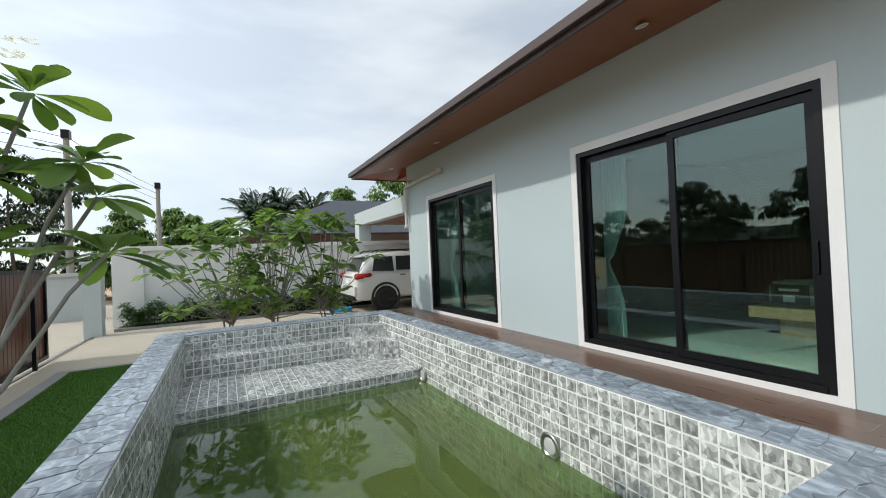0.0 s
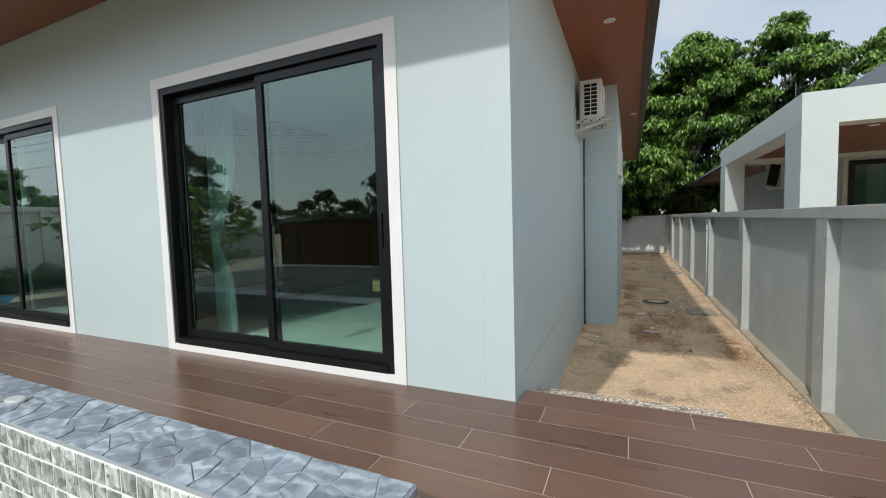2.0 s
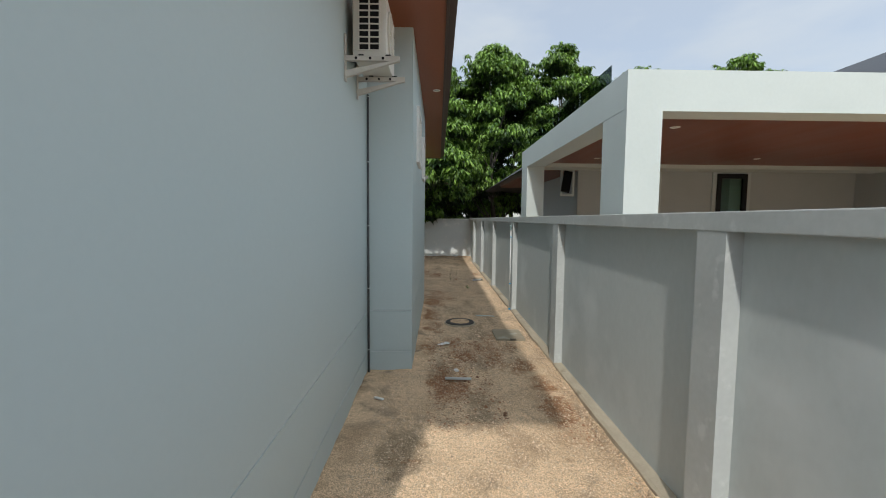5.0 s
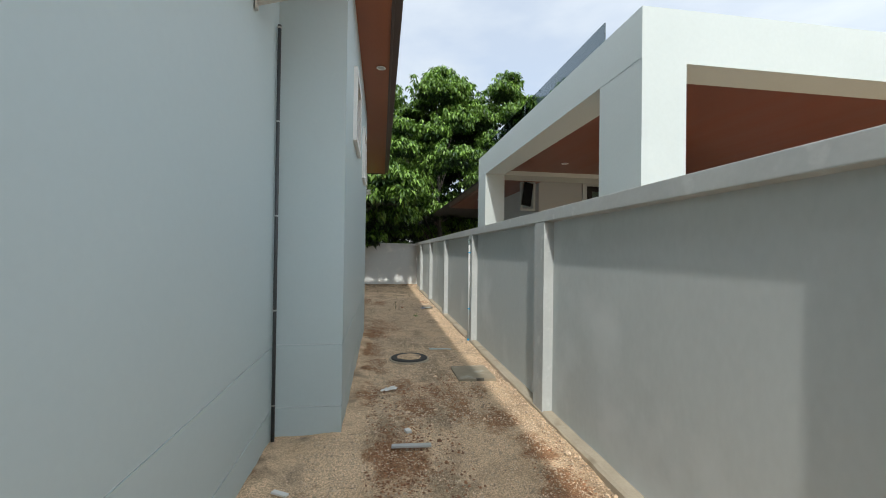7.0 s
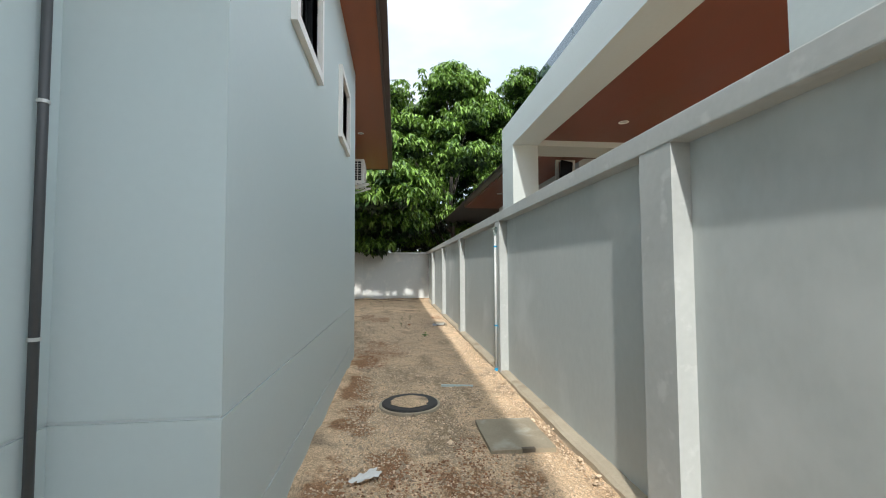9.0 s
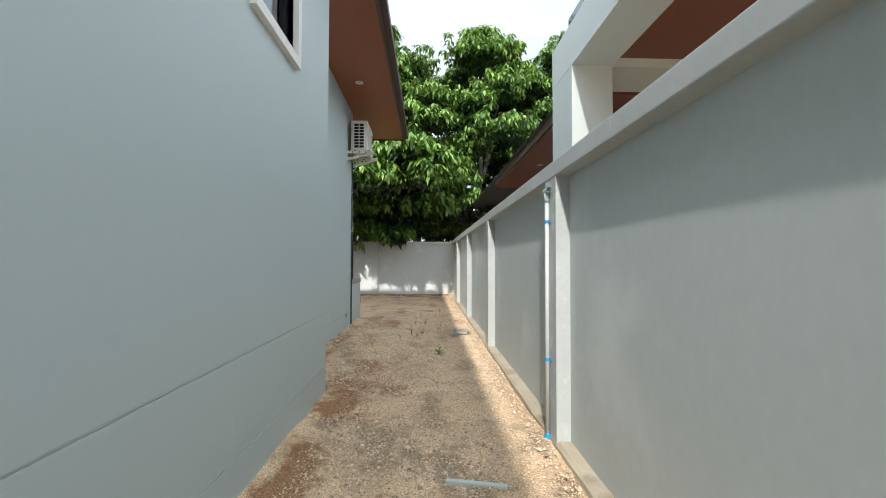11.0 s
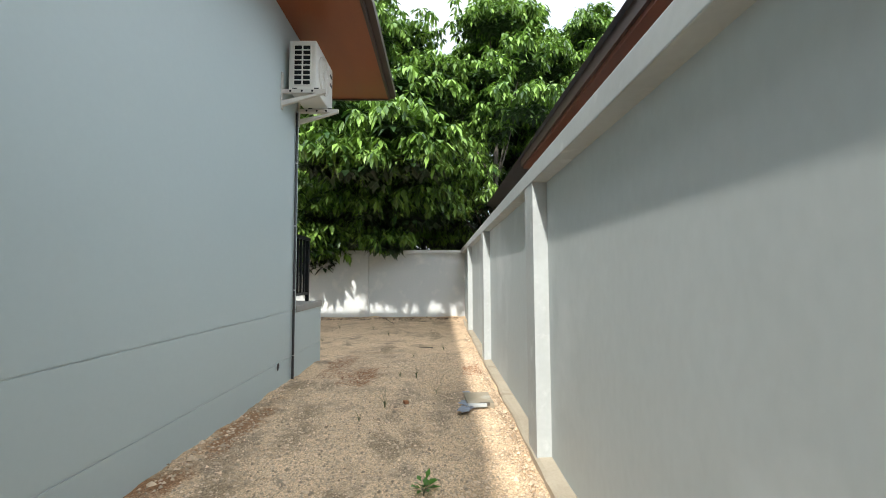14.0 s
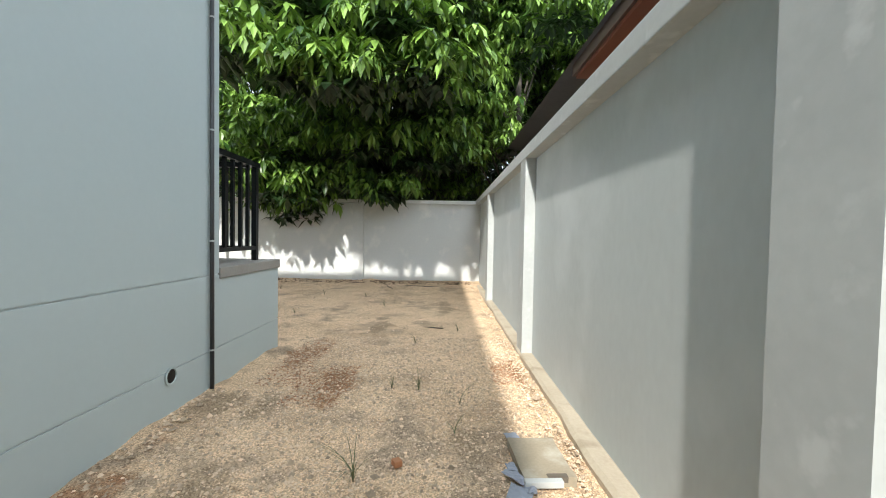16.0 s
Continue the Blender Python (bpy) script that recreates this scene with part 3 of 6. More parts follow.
for a, b, c, d in ((EX0 - 0.09, EX0 - 0.03, EY0 - 0.09, EY1 + 0.09), (EX1 + 0.03, EX1 + 0.09, EY0 - 0.09, EY1 + 0.09), (EX0 - 0.03, EX1 + 0.03, EY0 - 0.105, EY0 - 0.03), (EX0 - 0.03, EX1 + 0.03, EY1 + 0.03, EY1 + 0.09)):
    part("gutter_lip", box((a, b, c, d, SZ + 0.03, SZ + 0.125)), FASCIA, gut, bevel=0.006)


def hip_roof(name, x0, x1, y0, y1, z, rise, material, label, kind="structure", parent=None, base=True):
    bm = bmesh.new()
    h = min(x1 - x0, y1 - y0) / 2
    e = [bm.verts.new(p) for p in ((x0, y0, z), (x1, y0, z), (x1, y1, z), (x0, y1, z))]
    if x1 - x0 > y1 - y0:
        r = [bm.verts.new((x0 + h, (y0 + y1) / 2, z + rise)), bm.verts.new((x1 - h, (y0 + y1) / 2, z + rise))]
        fs = ((e[0], e[1], r[1], r[0]), (e[1], e[2], r[1]), (e[2], e[3], r[0], r[1]), (e[3], e[0], r[0]))
    else:
        r = [bm.verts.new(((x0 + x1) / 2, y0 + h, z + rise)), bm.verts.new(((x0 + x1) / 2, y1 - h, z + rise))]
        fs = ((e[0], e[1], r[0]), (e[1], e[2], r[1], r[0]), (e[2], e[3], r[1]), (e[3], e[0], r[0], r[1]))
    for f in fs:
        bm.faces.new(f)
    if base:
        bm.faces.new(e[::-1])
    if parent:
        return part(name, bm, material, parent, label)
    return obj(name, bm, material, label=label, category="roof", kind=kind)


hip_roof("roof", EX0 - 0.06, EX1 + 0.06, EY0 - 0.06, EY1 + 0.06, SZ + 0.12, 1.5, ROOF, "dark grey hipped roof over the house", base=False)


# ---- sliding doors ----
def sliding_door(name, y0, y1, label):
    d = empty(name, (0, 0, 0), label, "door", kind="structure")
    x = XF
    t = part("trim", box((x - 0.012, x + 0.05, y0 - 0.09, y0, DZ, DH + 0.09), (x - 0.012, x + 0.05, y1, y1 + 0.09, DZ, DH + 0.09), (x - 0.012, x + 0.05, y0, y1, DH, DH + 0.09),
                         (x - 0.012, x + 0.12, y0, y1, DZ, DZ + 0.06)), WHITE, d, "white painted surround")
    f = 0.055
    part("outer_frame", box((x, x + 0.13, y0, y0 + f, DZ + 0.06, DH), (x, x + 0.13, y1 - f, y1, DZ + 0.06, DH), (x, x + 0.13, y0 + f, y1 - f, DH - f, DH),
                            (x - 0.01, x + 0.13, y0 + f, y1 - f, DZ + 0.06, DZ + 0.11)), BLACK, d, "black aluminium frame")
    mid = (y0 + y1) / 2
    for a, b, xo in ((y0 + f, mid + 0.035, 0.03), (mid - 0.035, y1 - f, 0.075)):
        z0, z1, w = DZ + 0.115, DH - f - 0.005, 0.065
        s = part("sash", box((x + xo, x + xo + 0.035, a, a + w, z0, z1), (x + xo, x + xo + 0.035, b - w, b, z0, z1), (x + xo, x + xo + 0.035, a + w, b - w, z1 - w, z1),
                             (x + xo, x + xo + 0.035, a + w, b - w, z0, z0 + w)), BLACK, d)
        p = part("pane", box((x + xo + 0.014, x + xo + 0.020, a + w, b - w, z0 + w, z1 - w)), GLASS, s, "green-tinted glass pane")
        p.visible_shadow = False
        hy = a + 0.03 if xo < 0.05 else b - 0.035
        part("handle", box((x + xo - 0.022, x + xo, hy - 0.012, hy + 0.012, 1.62, 1.86)), BLACK, s, "slim black pull handle", bevel=0.004)
    return d


part("plaster_seam", box((XF - 0.0012, XF + 0.01, 1.009, 1.011, DZ, 3.9)), WALL, bpy.data.objects["wall_west"], "faint vertical plaster seam")
sliding_door("door_1", *D2, "two-leaf black aluminium sliding door with a white surround")
sliding_door("door_2", *D1, "two-leaf black aluminium sliding door beside the carport")


def bath_window(name, hole):
    x0, x1, z0, z1 = hole
    w = empty(name, (0, 0, 0), "small high window with a white surround", "window", kind="structure")
    y, t = YBUMP, 0.06
    part("window_frame", box((x0 - t, x0, y - 0.035, y + 0.03, z0 - t, z1 + t), (x1, x1 + t, y - 0.035, y + 0.03, z0 - t, z1 + t), (x0, x1, y - 0.035, y + 0.03, z1, z1 + t),
                             (x0, x1, y - 0.035, y + 0.03, z0 - t, z0)), WHITE, w, "white surround")
    s = part("sash", box((x0, x0 + 0.05, y + 0.03, y + 0.08, z0, z1), (x1 - 0.05, x1, y + 0.03, y + 0.08, z0, z1), (x0 + 0.05, x1 - 0.05, y + 0.03, y + 0.08, z1 - 0.05, z1),
                         (x0 + 0.05, x1 - 0.05, y + 0.03, y + 0.08, z0, z0 + 0.05)), BLACK, w, "black sash")
    part("pane", box((x0 + 0.05, x1 - 0.05, y + 0.05, y + 0.056, z0 + 0.05, z1 - 0.05)), DARKGLASS, s)


bath_window("window_1", W1)
bath_window("window_2", W2)

# rear terrace with its plinth and railing
plinth = obj("terrace", box((XE, 17.13, YS, YN, 0.0, 0.365), (XE, 17.13, YS, YN, 0.373, 0.80)), WALL, label="blue-grey painted terrace plinth behind the house", category="terrace", kind="structure")
part("groove", box((XE, 17.124, YS + 0.006, YN, 0.365, 0.373)), GROOVE, plinth)
part("terrace_top", box((XE + 0.001, 17.15, YS - 0.01, YN, 0.80, 0.87)), CONC, plinth, "pale cement terrace top", bevel=0.006)
rail = empty("railing", (16.5, 0.95, 0.87), "black steel terrace railing with upright bars", "railing")
rail.location = (0, 0, 0)
RY = 0.93
for x in (16.26, 16.96):
    part("post", box((x, x + 0.04, RY, RY + 0.04, 0.87, 1.62)), BLACK, rail)
part("post", box((16.96, 17.0, 2.6, 2.64, 0.87, 1.62)), BLACK, rail)
part("top_rail", box((16.22, 17.02, RY - 0.005, RY + 0.045, 1.62, 1.66), (16.955, 17.005, RY + 0.045, 2.65, 1.62, 1.66)), BLACK, rail)
part("bottom_rail", box((16.3, 16.96, RY + 0.005, RY + 0.035, 0.955, 0.985), (16.965, 16.995, RY + 0.04, 2.6, 0.955, 0.985)), BLACK, rail)
bar_x = mesh_of("bar", box((-0.012, 0.012, 0.008, 0.032, 0.985, 1.62)), BLACK)
for i in range(5):
    shared("bar", bar_x, (16.39 + i * 0.115, RY, 0), rail)
for i in range(13):
    shared("bar", bar_x, (16.98, RY + 0.12 + i * 0.115, 0), rail)

# ---- swimming pool ----
PX0, PX1, PY0, PY1 = -0.22, 2.58, 1.15, 7.10
PXO0, PXO1, PYO0, PYO1 = -0.55, 2.89, 0.835, 7.48
WATERZ = 0.22
PF = -0.75
pool = obj("pool_shell", box((PXO0, PX0 - 0.002, PYO0, PYO1, -0.9, PZ - 0.02), (PX1 + 0.002, PXO1, PYO0, PYO1, -0.9, PZ - 0.02), (PX0 - 0.002, PX1 + 0.002, PYO0, PY0 - 0.002, -0.9, PZ - 0.02),
                             (PX0 - 0.002, PX1 + 0.002, PY1 + 0.002, PYO1, -0.9, PZ - 0.02), (PX0, PX1, PY0, PY1, -0.9, PF)), GROUT,
           label="swimming pool walls lined with pale grout", category="pool", kind="structure")
bench = obj("pool_bench", prism([(1.955, PY1), (PX1, 6.725), (PX1, PY1)], 0.6, 0.79, bm=prism([(PX0, 6.754), (1.9, 6.754), (PX1, 6.205), (PX1, PY1), (PX0, PY1)], 0.3, 0.61, bm=box((PX0, PX1, 5.494, PY1, PF, 0.345)))),
            GROUT, label="tiled sitting bench and corner steps in the pool", category="pool bench", kind="structure")
WATER = bpy.data.materials.new("green_pool_water")
WATER.use_nodes = True
_n, _l = WATER.node_tree.nodes, WATER.node_tree.links
_b = _n["Principled BSDF"]
_b.inputs["Base Color"].default_value, _b.inputs["Roughness"].default_value, _b.inputs["IOR"].default_value, _b.inputs["Transmission Weight"].default_value = (0.17, 0.26, 0.10, 1), 0.0, 1.33, 0.78
_t = _n.new("ShaderNodeTexNoise")
_t.inputs["Scale"].default_value = 3.0
_bp = _n.new("ShaderNodeBump")
_bp.inputs["Strength"].default_value, _bp.inputs["Distance"].default_value = 0.12, 0.01
_c = _n.new("ShaderNodeTexCoord")
_l.new(_c.outputs["Object"], _t.inputs["Vector"])
_l.new(_t.outputs["Fac"], _bp.inputs["Height"])
_l.new(_bp.outputs["Normal"], _b.inputs["Normal"])
water = obj("water", box((PX0 - 0.004, PX1 + 0.004, PY0 - 0.004, 5.50 - 0.012, WATERZ - 0.004, WATERZ)), WATER, label="murky green pool water, half filled", category="water", kind="structure")
water.visible_shadow = False

# ---- neighbour's carport and house ----
nb = empty("carport", (8.2, -1.75, GZ), "neighbour's white flat-roofed carport with a red-brown ceiling", "carport", kind="structure")
nb.location = (0, 0, 0)
NX0, NX1, NY0, NY1 = 8.01, 12.86, -1.65, -9.2
for q in ((NX0, NX1, NY0 - 0.34, NY0, 2.825, 3.18), (NX0, NX0 + 0.30, NY1, NY0 - 0.34, 2.803, 3.18), (NX1 - 0.5, NX1, NY1, NY0 - 0.34, 2.825, 3.18)):
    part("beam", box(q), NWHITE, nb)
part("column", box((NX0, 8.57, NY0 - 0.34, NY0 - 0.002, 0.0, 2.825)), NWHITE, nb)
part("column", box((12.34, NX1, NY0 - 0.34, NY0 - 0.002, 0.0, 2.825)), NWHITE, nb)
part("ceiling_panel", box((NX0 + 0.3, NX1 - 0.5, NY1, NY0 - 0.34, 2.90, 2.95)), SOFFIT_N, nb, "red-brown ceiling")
part("slab", box((NX0 + 0.3, NX1 - 0.5, NY1, NY0 - 0.34, 2.95, 3.16)), CONC, nb)
for i in range(4):
    p = part("parapet_glass", box((8.75 + i * 1.02, 9.75 + i * 1.02, NY0 - 0.15, NY0 - 0.14, 3.18, 3.48)), DARKGLASS, nb, "smoked glass parapet panel")
nh = empty("neighbour_house", (15, -6, GZ), "neighbour's single-storey house with grey walls and slate roof", "house", kind="structure")
nh.location = (0, 0, 0)
NH = 13.2
nbw = mat("neighbour_grey_paint", (0.40, 0.43, 0.44), (0.36, 0.39, 0.40), 0.65, bump=0.1)
part("wall", box((NH, 18.2, -9.2, -2.95, 0, 2.95), (8.3, NH, -9.3, -9.1, 0, 2.9)), nbw, nh)
part("roof_edge", box((13.0, 18.3, -9.5, -2.0, 2.90, 3.02)), FASCIA, nh)
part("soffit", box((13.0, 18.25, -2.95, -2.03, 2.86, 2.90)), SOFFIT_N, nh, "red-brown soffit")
hip_roof("roof", 12.9, 23.5, -21.0, -1.95, 3.02, 3.5, ROOF, "slate grey roof", parent=nh)
hip_roof("roof", 10.5, 23.2, -17.0, -7.0, 3.30, 3.1, ROOF, "slate grey roof", parent=nh)
hip_roof("roof", 15.0, 26.0, -26, -13.0, 3.3, 4.6, ROOF, "slate grey roof", parent=nh)

# ---- far fence, gate and carport of the house ----
fence_run("wall_far", "x", -2.2, 12.0, 13.30, -1, [-1.75, 1.2, 4.1], zc=2.30, zt=2.42, label="white painted boundary wall behind a clipped hedge", paint=WHITE)
own = empty("house_carport", (4.3, 12, YZ), "white carport frame beside the house", "carport", kind="structure")
own.location = (0, 0, 0)
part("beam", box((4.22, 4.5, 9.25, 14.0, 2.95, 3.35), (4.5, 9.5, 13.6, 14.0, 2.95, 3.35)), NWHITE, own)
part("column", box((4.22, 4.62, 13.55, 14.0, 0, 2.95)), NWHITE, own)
part("ceiling_panel", box((4.5, 9.5, 9.25, 13.6, 3.05, 3.1)), SOFFIT, own, "red-brown ceiling")
# doors, windows and fittings of the neighbour's house
for y0, y1 in ((-4.69, -3.95), (-6.66, -6.0)):
    d = part("door", box((NH - 0.06, NH, y0, y0 + 0.09, 0.3, 2.82), (NH - 0.06, NH, y1 - 0.09, y1, 0.3, 2.82), (NH - 0.06, NH, y0 + 0.09, y1 - 0.09, 2.72, 2.82)), BLACK, nh, "black-framed glass door")
    part("trim", box((NH - 0.03, NH, y0 - 0.09, y0, 0.3, 2.90), (NH - 0.03, NH, y1, y1 + 0.09, 0.3, 2.90), (NH - 0.03, NH, y0, y1, 2.82, 2.90)), NWHITE, d, "white door surround")
    part("pane", box((NH - 0.03, NH - 0.024, y0 + 0.09, y1 - 0.09, 0.3, 2.72)), GLASS, d)
    part("curtain", box((NH - 0.012, NH - 0.004, y0 + 0.12, y1 - 0.3, 0.3, 2.72)), WHITE, d)
cw = part("window", box((NH - 0.05, NH, -2.86, -2.82, 2.3, 2.88), (NH - 0.05, NH, -2.60, -2.56, 2.3, 2.88), (NH - 0.05, NH, -2.82, -2.60, 2.3, 2.34), (NH - 0.05, NH, -2.82, -2.60, 2.84, 2.88)), NWHITE, nh, "small white-framed window")
bm = box((-0.02, 0.02, -0.09, 0.09, -0.50, 0.0))
bmesh.ops.transform(bm, matrix=pose(NH - 0.06, -2.72, 2.83, 14, 22, 0), verts=bm.verts)
part("sash", bm, BLACK, cw, "black top-hung sash, pushed open")

# ---- pool tiles ----
T, G = 0.1, 0.0105
TS = (T - G) / 2


def tile_bm():
    bm = bmesh.new()
    lo = [bm.verts.new((x * TS, y * TS, 0)) for x, y in ((-1, -1), (1, -1), (1, 1), (-1, 1))]
    hi = [bm.verts.new((x * (TS - 0.002), y * (TS - 0.002), 0.008)) for x, y in ((-1, -1), (1, -1), (1, 1), (-1, 1))]
    bm.faces.new(hi)
    for i in range(4):
        bm.faces.new((lo[i], lo[(i + 1) % 4], hi[(i + 1) % 4], hi[i]))
    return bm


tile_mesh = mesh_of("tile", tile_bm(), TILE)
tile_v = np.array([v.co for v in tile_mesh.vertices])
tile_f = [list(p.vertices) for p in tile_mesh.polygons]


def tile_field(parent, corner, u, v, nu, nv, keep):
    """nu x nv square tiles from a corner along u and v; the first keep of them (by u) are pieces of their own."""
    corner, u, v = Vector(corner), Vector(u), Vector(v)
    w = u.cross(v)
    rot = Matrix((u, v, w)).transposed()
    vs, fq, n = [], [], 0
    r3 = np.array(rot)
    for i in range(nu):
        for j in range(nv):
            p = corner + u * (i + 0.5) * T + v * (j + 0.5) * T
            if n < keep:
                ob = new("tile", tile_mesh)
                ob.matrix_basis = Matrix.Translation(p) @ rot.to_4x4()
                ob.parent = parent
            else:
                k = len(vs) * 8
                vs.append(tile_v @ r3.T + np.array(p))
                fq += [[k + q for q in f] for f in tile_f]
            n += 1
    if vs:
        raw_mesh("tile_field", np.concatenate(vs), fq, TILE_J, parent, kind="stuff")


NY = 60
g = 0.006
tile_field(pool, (PX1 + g, PY0 - 0.02, PZ - 0.02), (0, 1, 0), (0, 0, -1), NY, 12, 300)
tile_field(pool, (PX0 - g, PY1 + 0.02, PZ - 0.02), (0, -1, 0), (0, 0, -1), NY, 12, 0)
tile_field(pool, (PX1, PY1 + g, PZ - 0.02), (-1, 0, 0), (0, 0, -1), 28, 5, 0)
tile_field(bench, (PX1, 5.50, 0.347), (-1, 0, 0), (0, 0, -1), 28, 5, 60)
tile_field(bench, (PX0, 5.50, 0.347), (1, 0, 0), (0, 1, 0), 28, 13, 240)
tile_field(bench, (1.895, 6.76, 0.612), (-1, 0, 0), (0, 0, -1), 22, 3, 0)


def cut_tiles(parent, x0, x1, y0, y1, z, a, b):
    """Square tiles on a level top, cut along the line from a to b; the part behind the line stays."""
    nx, ny = b[1] - a[1], a[0] - b[0]
    vs, fs = [], []
    for i in range(math.ceil((x1 - x0) / T)):
        for j in range(math.ceil((y1 - y0) / T)):
            x, y = x0 + i * T + G / 2, y0 + j * T + G / 2
            poly, out = [(x, y), (x + T - G, y), (x + T - G, y + T - G), (x, y + T - G)], []
            for p, q in zip(poly, poly[1:] + poly[:1]):
                dp, dq = ((k[0] - a[0]) * nx + (k[1] - a[1]) * ny for k in (p, q))
                if dp <= 0:
                    out.append(p)
                if dp * dq < 0:
                    t = dp / (dp - dq)
                    out.append((p[0] + (q[0] - p[0]) * t, p[1] + (q[1] - p[1]) * t))
            if len(out) > 2:
                vs.append(out)
    bm = bmesh.new()
    for out in vs:
        prism(out, z - 0.004, z + 0.003, bm=bm)
    part("tile_field", bm, TILE_J, parent)


for z, a, b, n in ((0.612, (1.9, 6.754), (PX1, 6.205), 9), (0.792, (1.955, PY1), (PX1, 6.725), 7)):
    d = Vector((b[0] - a[0], b[1] - a[1], 0)).normalized()
    tile_field(bench, Vector((b[0], b[1], z)) + Vector((d.y, -d.x, 0)) * 0.006, -d, (0, 0, -1), n, 3 if z < 0.7 else 2, 0)
    cut_tiles(bench, a[0] - 0.02, PX1, b[1] - 0.02, PY1, z, a, b)
tile_field(bench, (PX0, 6.76, 0.612), (1, 0, 0), (0, 1, 0), 21, 4, 0)
tile_field(pool, (PX0, PY0, PF + 0.001), (1, 0, 0), (0, 1, 0), 28, 42, 0)


# ---- crazy paving on the coping ----
def cells(w, h, size, seed):
    """Irregular stone outlines that fill a w x h rectangle."""
    r = random.Random(seed)
    nu, nv = max(1, round(w / size)), max(1, round(h / size))
    pts = [((i + 0.5 + r.uniform(-0.5, 0.5)) * w / nu, (j + 0.5 + r.uniform(-0.5, 0.5)) * h / nv) for i in range(nu) for j in range(nv)]
    pts = [p for p in pts if r.random() > 0.14]
    for p in pts:
        poly = [(0, 0), (w, 0), (w, h), (0, h)]
        for q in pts:
            d2 = (q[0] - p[0]) ** 2 + (q[1] - p[1]) ** 2
            if q is p or d2 > (size * 4) ** 2:
                continue
            mx, my, nx, ny = (p[0] + q[0]) / 2, (p[1] + q[1]) / 2, q[0] - p[0], q[1] - p[1]
            out = []
            for a, b in zip(poly, poly[1:] + poly[:1]):
                da, db = (a[0] - mx) * nx + (a[1] - my) * ny, (b[0] - mx) * nx + (b[1] - my) * ny
                if da <= 0:
                    out.append(a)
                if da * db < 0:
                    t = da / (da - db)
                    out.append((a[0] + (b[0] - a[0]) * t, a[1] + (b[1] - a[1]) * t))
            poly = out
            if len(poly) < 3:
                break
        if len(poly) < 3:
            continue
        cx, cy = sum(a[0] for a in poly) / len(poly), sum(a[1] for a in poly) / len(poly)
        rad = max(0.02, min(math.hypot(a[0] - cx, a[1] - cy) for a in poly))
        s = max(0.5, 1 - 0.0025 / rad)
        yield (cx, cy), [((a[0] - cx) * s, (a[1] - cy) * s) for a in poly], r


coping = obj("pool_coping", box((PXO0, PX0 - 0.004, PYO0, PYO1, PZ - 0.02, PZ - 0.006), (PX1 + 0.004, PXO1, PYO0, PYO1, PZ - 0.02, PZ - 0.006), (PX0 - 0.004, PX1 + 0.004, PYO0, PY0 - 0.004, PZ - 0.02, PZ - 0.006),
                                (PX0 - 0.004, PX1 + 0.004, PY1 + 0.004, PYO1, PZ - 0.02, PZ - 0.006)), STONEJOINT,
             label="blue-grey crazy-paved slate coping round the pool", category="coping", kind="structure")


def paving(m, w, h, size, seed):
    for (cx, cy), poly, r in cells(w, h, size, seed):
        bm = bmesh.new()
        t = 0.012 + r.uniform(-0.002, 0.003)
        lo, hi = [bm.verts.new((x, y, -0.01)) for x, y in poly], [bm.verts.new((x * 0.975, y * 0.975, t - 0.010 + r.uniform(-0.001, 0.001))) for x, y in poly]
        bm.faces.new(hi)
        for i in range(len(poly)):
            bm.faces.new((lo[i], lo[(i + 1) % len(poly)], hi[(i + 1) % len(poly)], hi[i]))
        ob = obj("stone", bm, STONE, coping)
        ob.matrix_basis = m @ Matrix.Translation((cx, cy, 0))


paving(Matrix.Translation((PX1 + 0.004, PYO0, PZ - 0.004)), PXO1 - PX1 - 0.004, PYO1 - PYO0, 0.105, 1)
paving(Matrix.Translation((PXO0, PYO0, PZ - 0.004)), PX0 - PXO0 - 0.004, PYO1 - PYO0, 0.115, 2)
paving(Matrix.Translation((PX0, PYO0, PZ - 0.004)), PX1 - PX0, PY0 - PYO0 - 0.004, 0.11, 3)
paving(Matrix.Translation((PX0, PY1 + 0.004, PZ - 0.004)), PX1 - PX0, PYO1 - PY1 - 0.004, 0.15, 4)
paving(pose(PXO0, PYO0 - 0.004, DZ - 0.02, 90, 0, 0), PXO1 - PXO0, PZ - DZ + 0.015, 0.12, 5)
paving(pose(PXO1 + 0.004, PYO0, DZ - 0.02, 90, 0, 90), PYO1 - PYO0, PZ - DZ + 0.015, 0.15, 6)
for y in (3.09, 5.86):
    bm = lathe([(0.048, 0.0), (0.05, 0.012), (0.044, 0.018), (0.02, 0.019)], 20)
    bmesh.ops.scale(bm, vec=(0.75, 1.3, 1), verts=bm.verts)
    part("lid", bm, PVCW, coping, "small white oval lid").location = (2.71, y, PZ)

# ---- deck planks ----
for i in range(26):
    x1 = 4.33 - i * 0.2
    y0, y1 = -1.32, 9.25 if 1 <= i <= 6 else 0.80 if i == 0 else 0.83
    a = y0 - ((i * 0.37) % 1.0) * 1.2
    while a < y1 - 0.01:
        s, e = max(a, y0), min(a + 1.2, y1)
        if e - s > 0.02:
            ob = part("plank", box((-0.0981, 0.0981, -(e - s) / 2 + 0.0018, (e - s) / 2 - 0.0018, -0.012, 0.0)), PLANK, deck)
            ob.location = (x1 - 0.1, (s + e) / 2, DZ - random.random() * 0.0006)
        a += 1.2


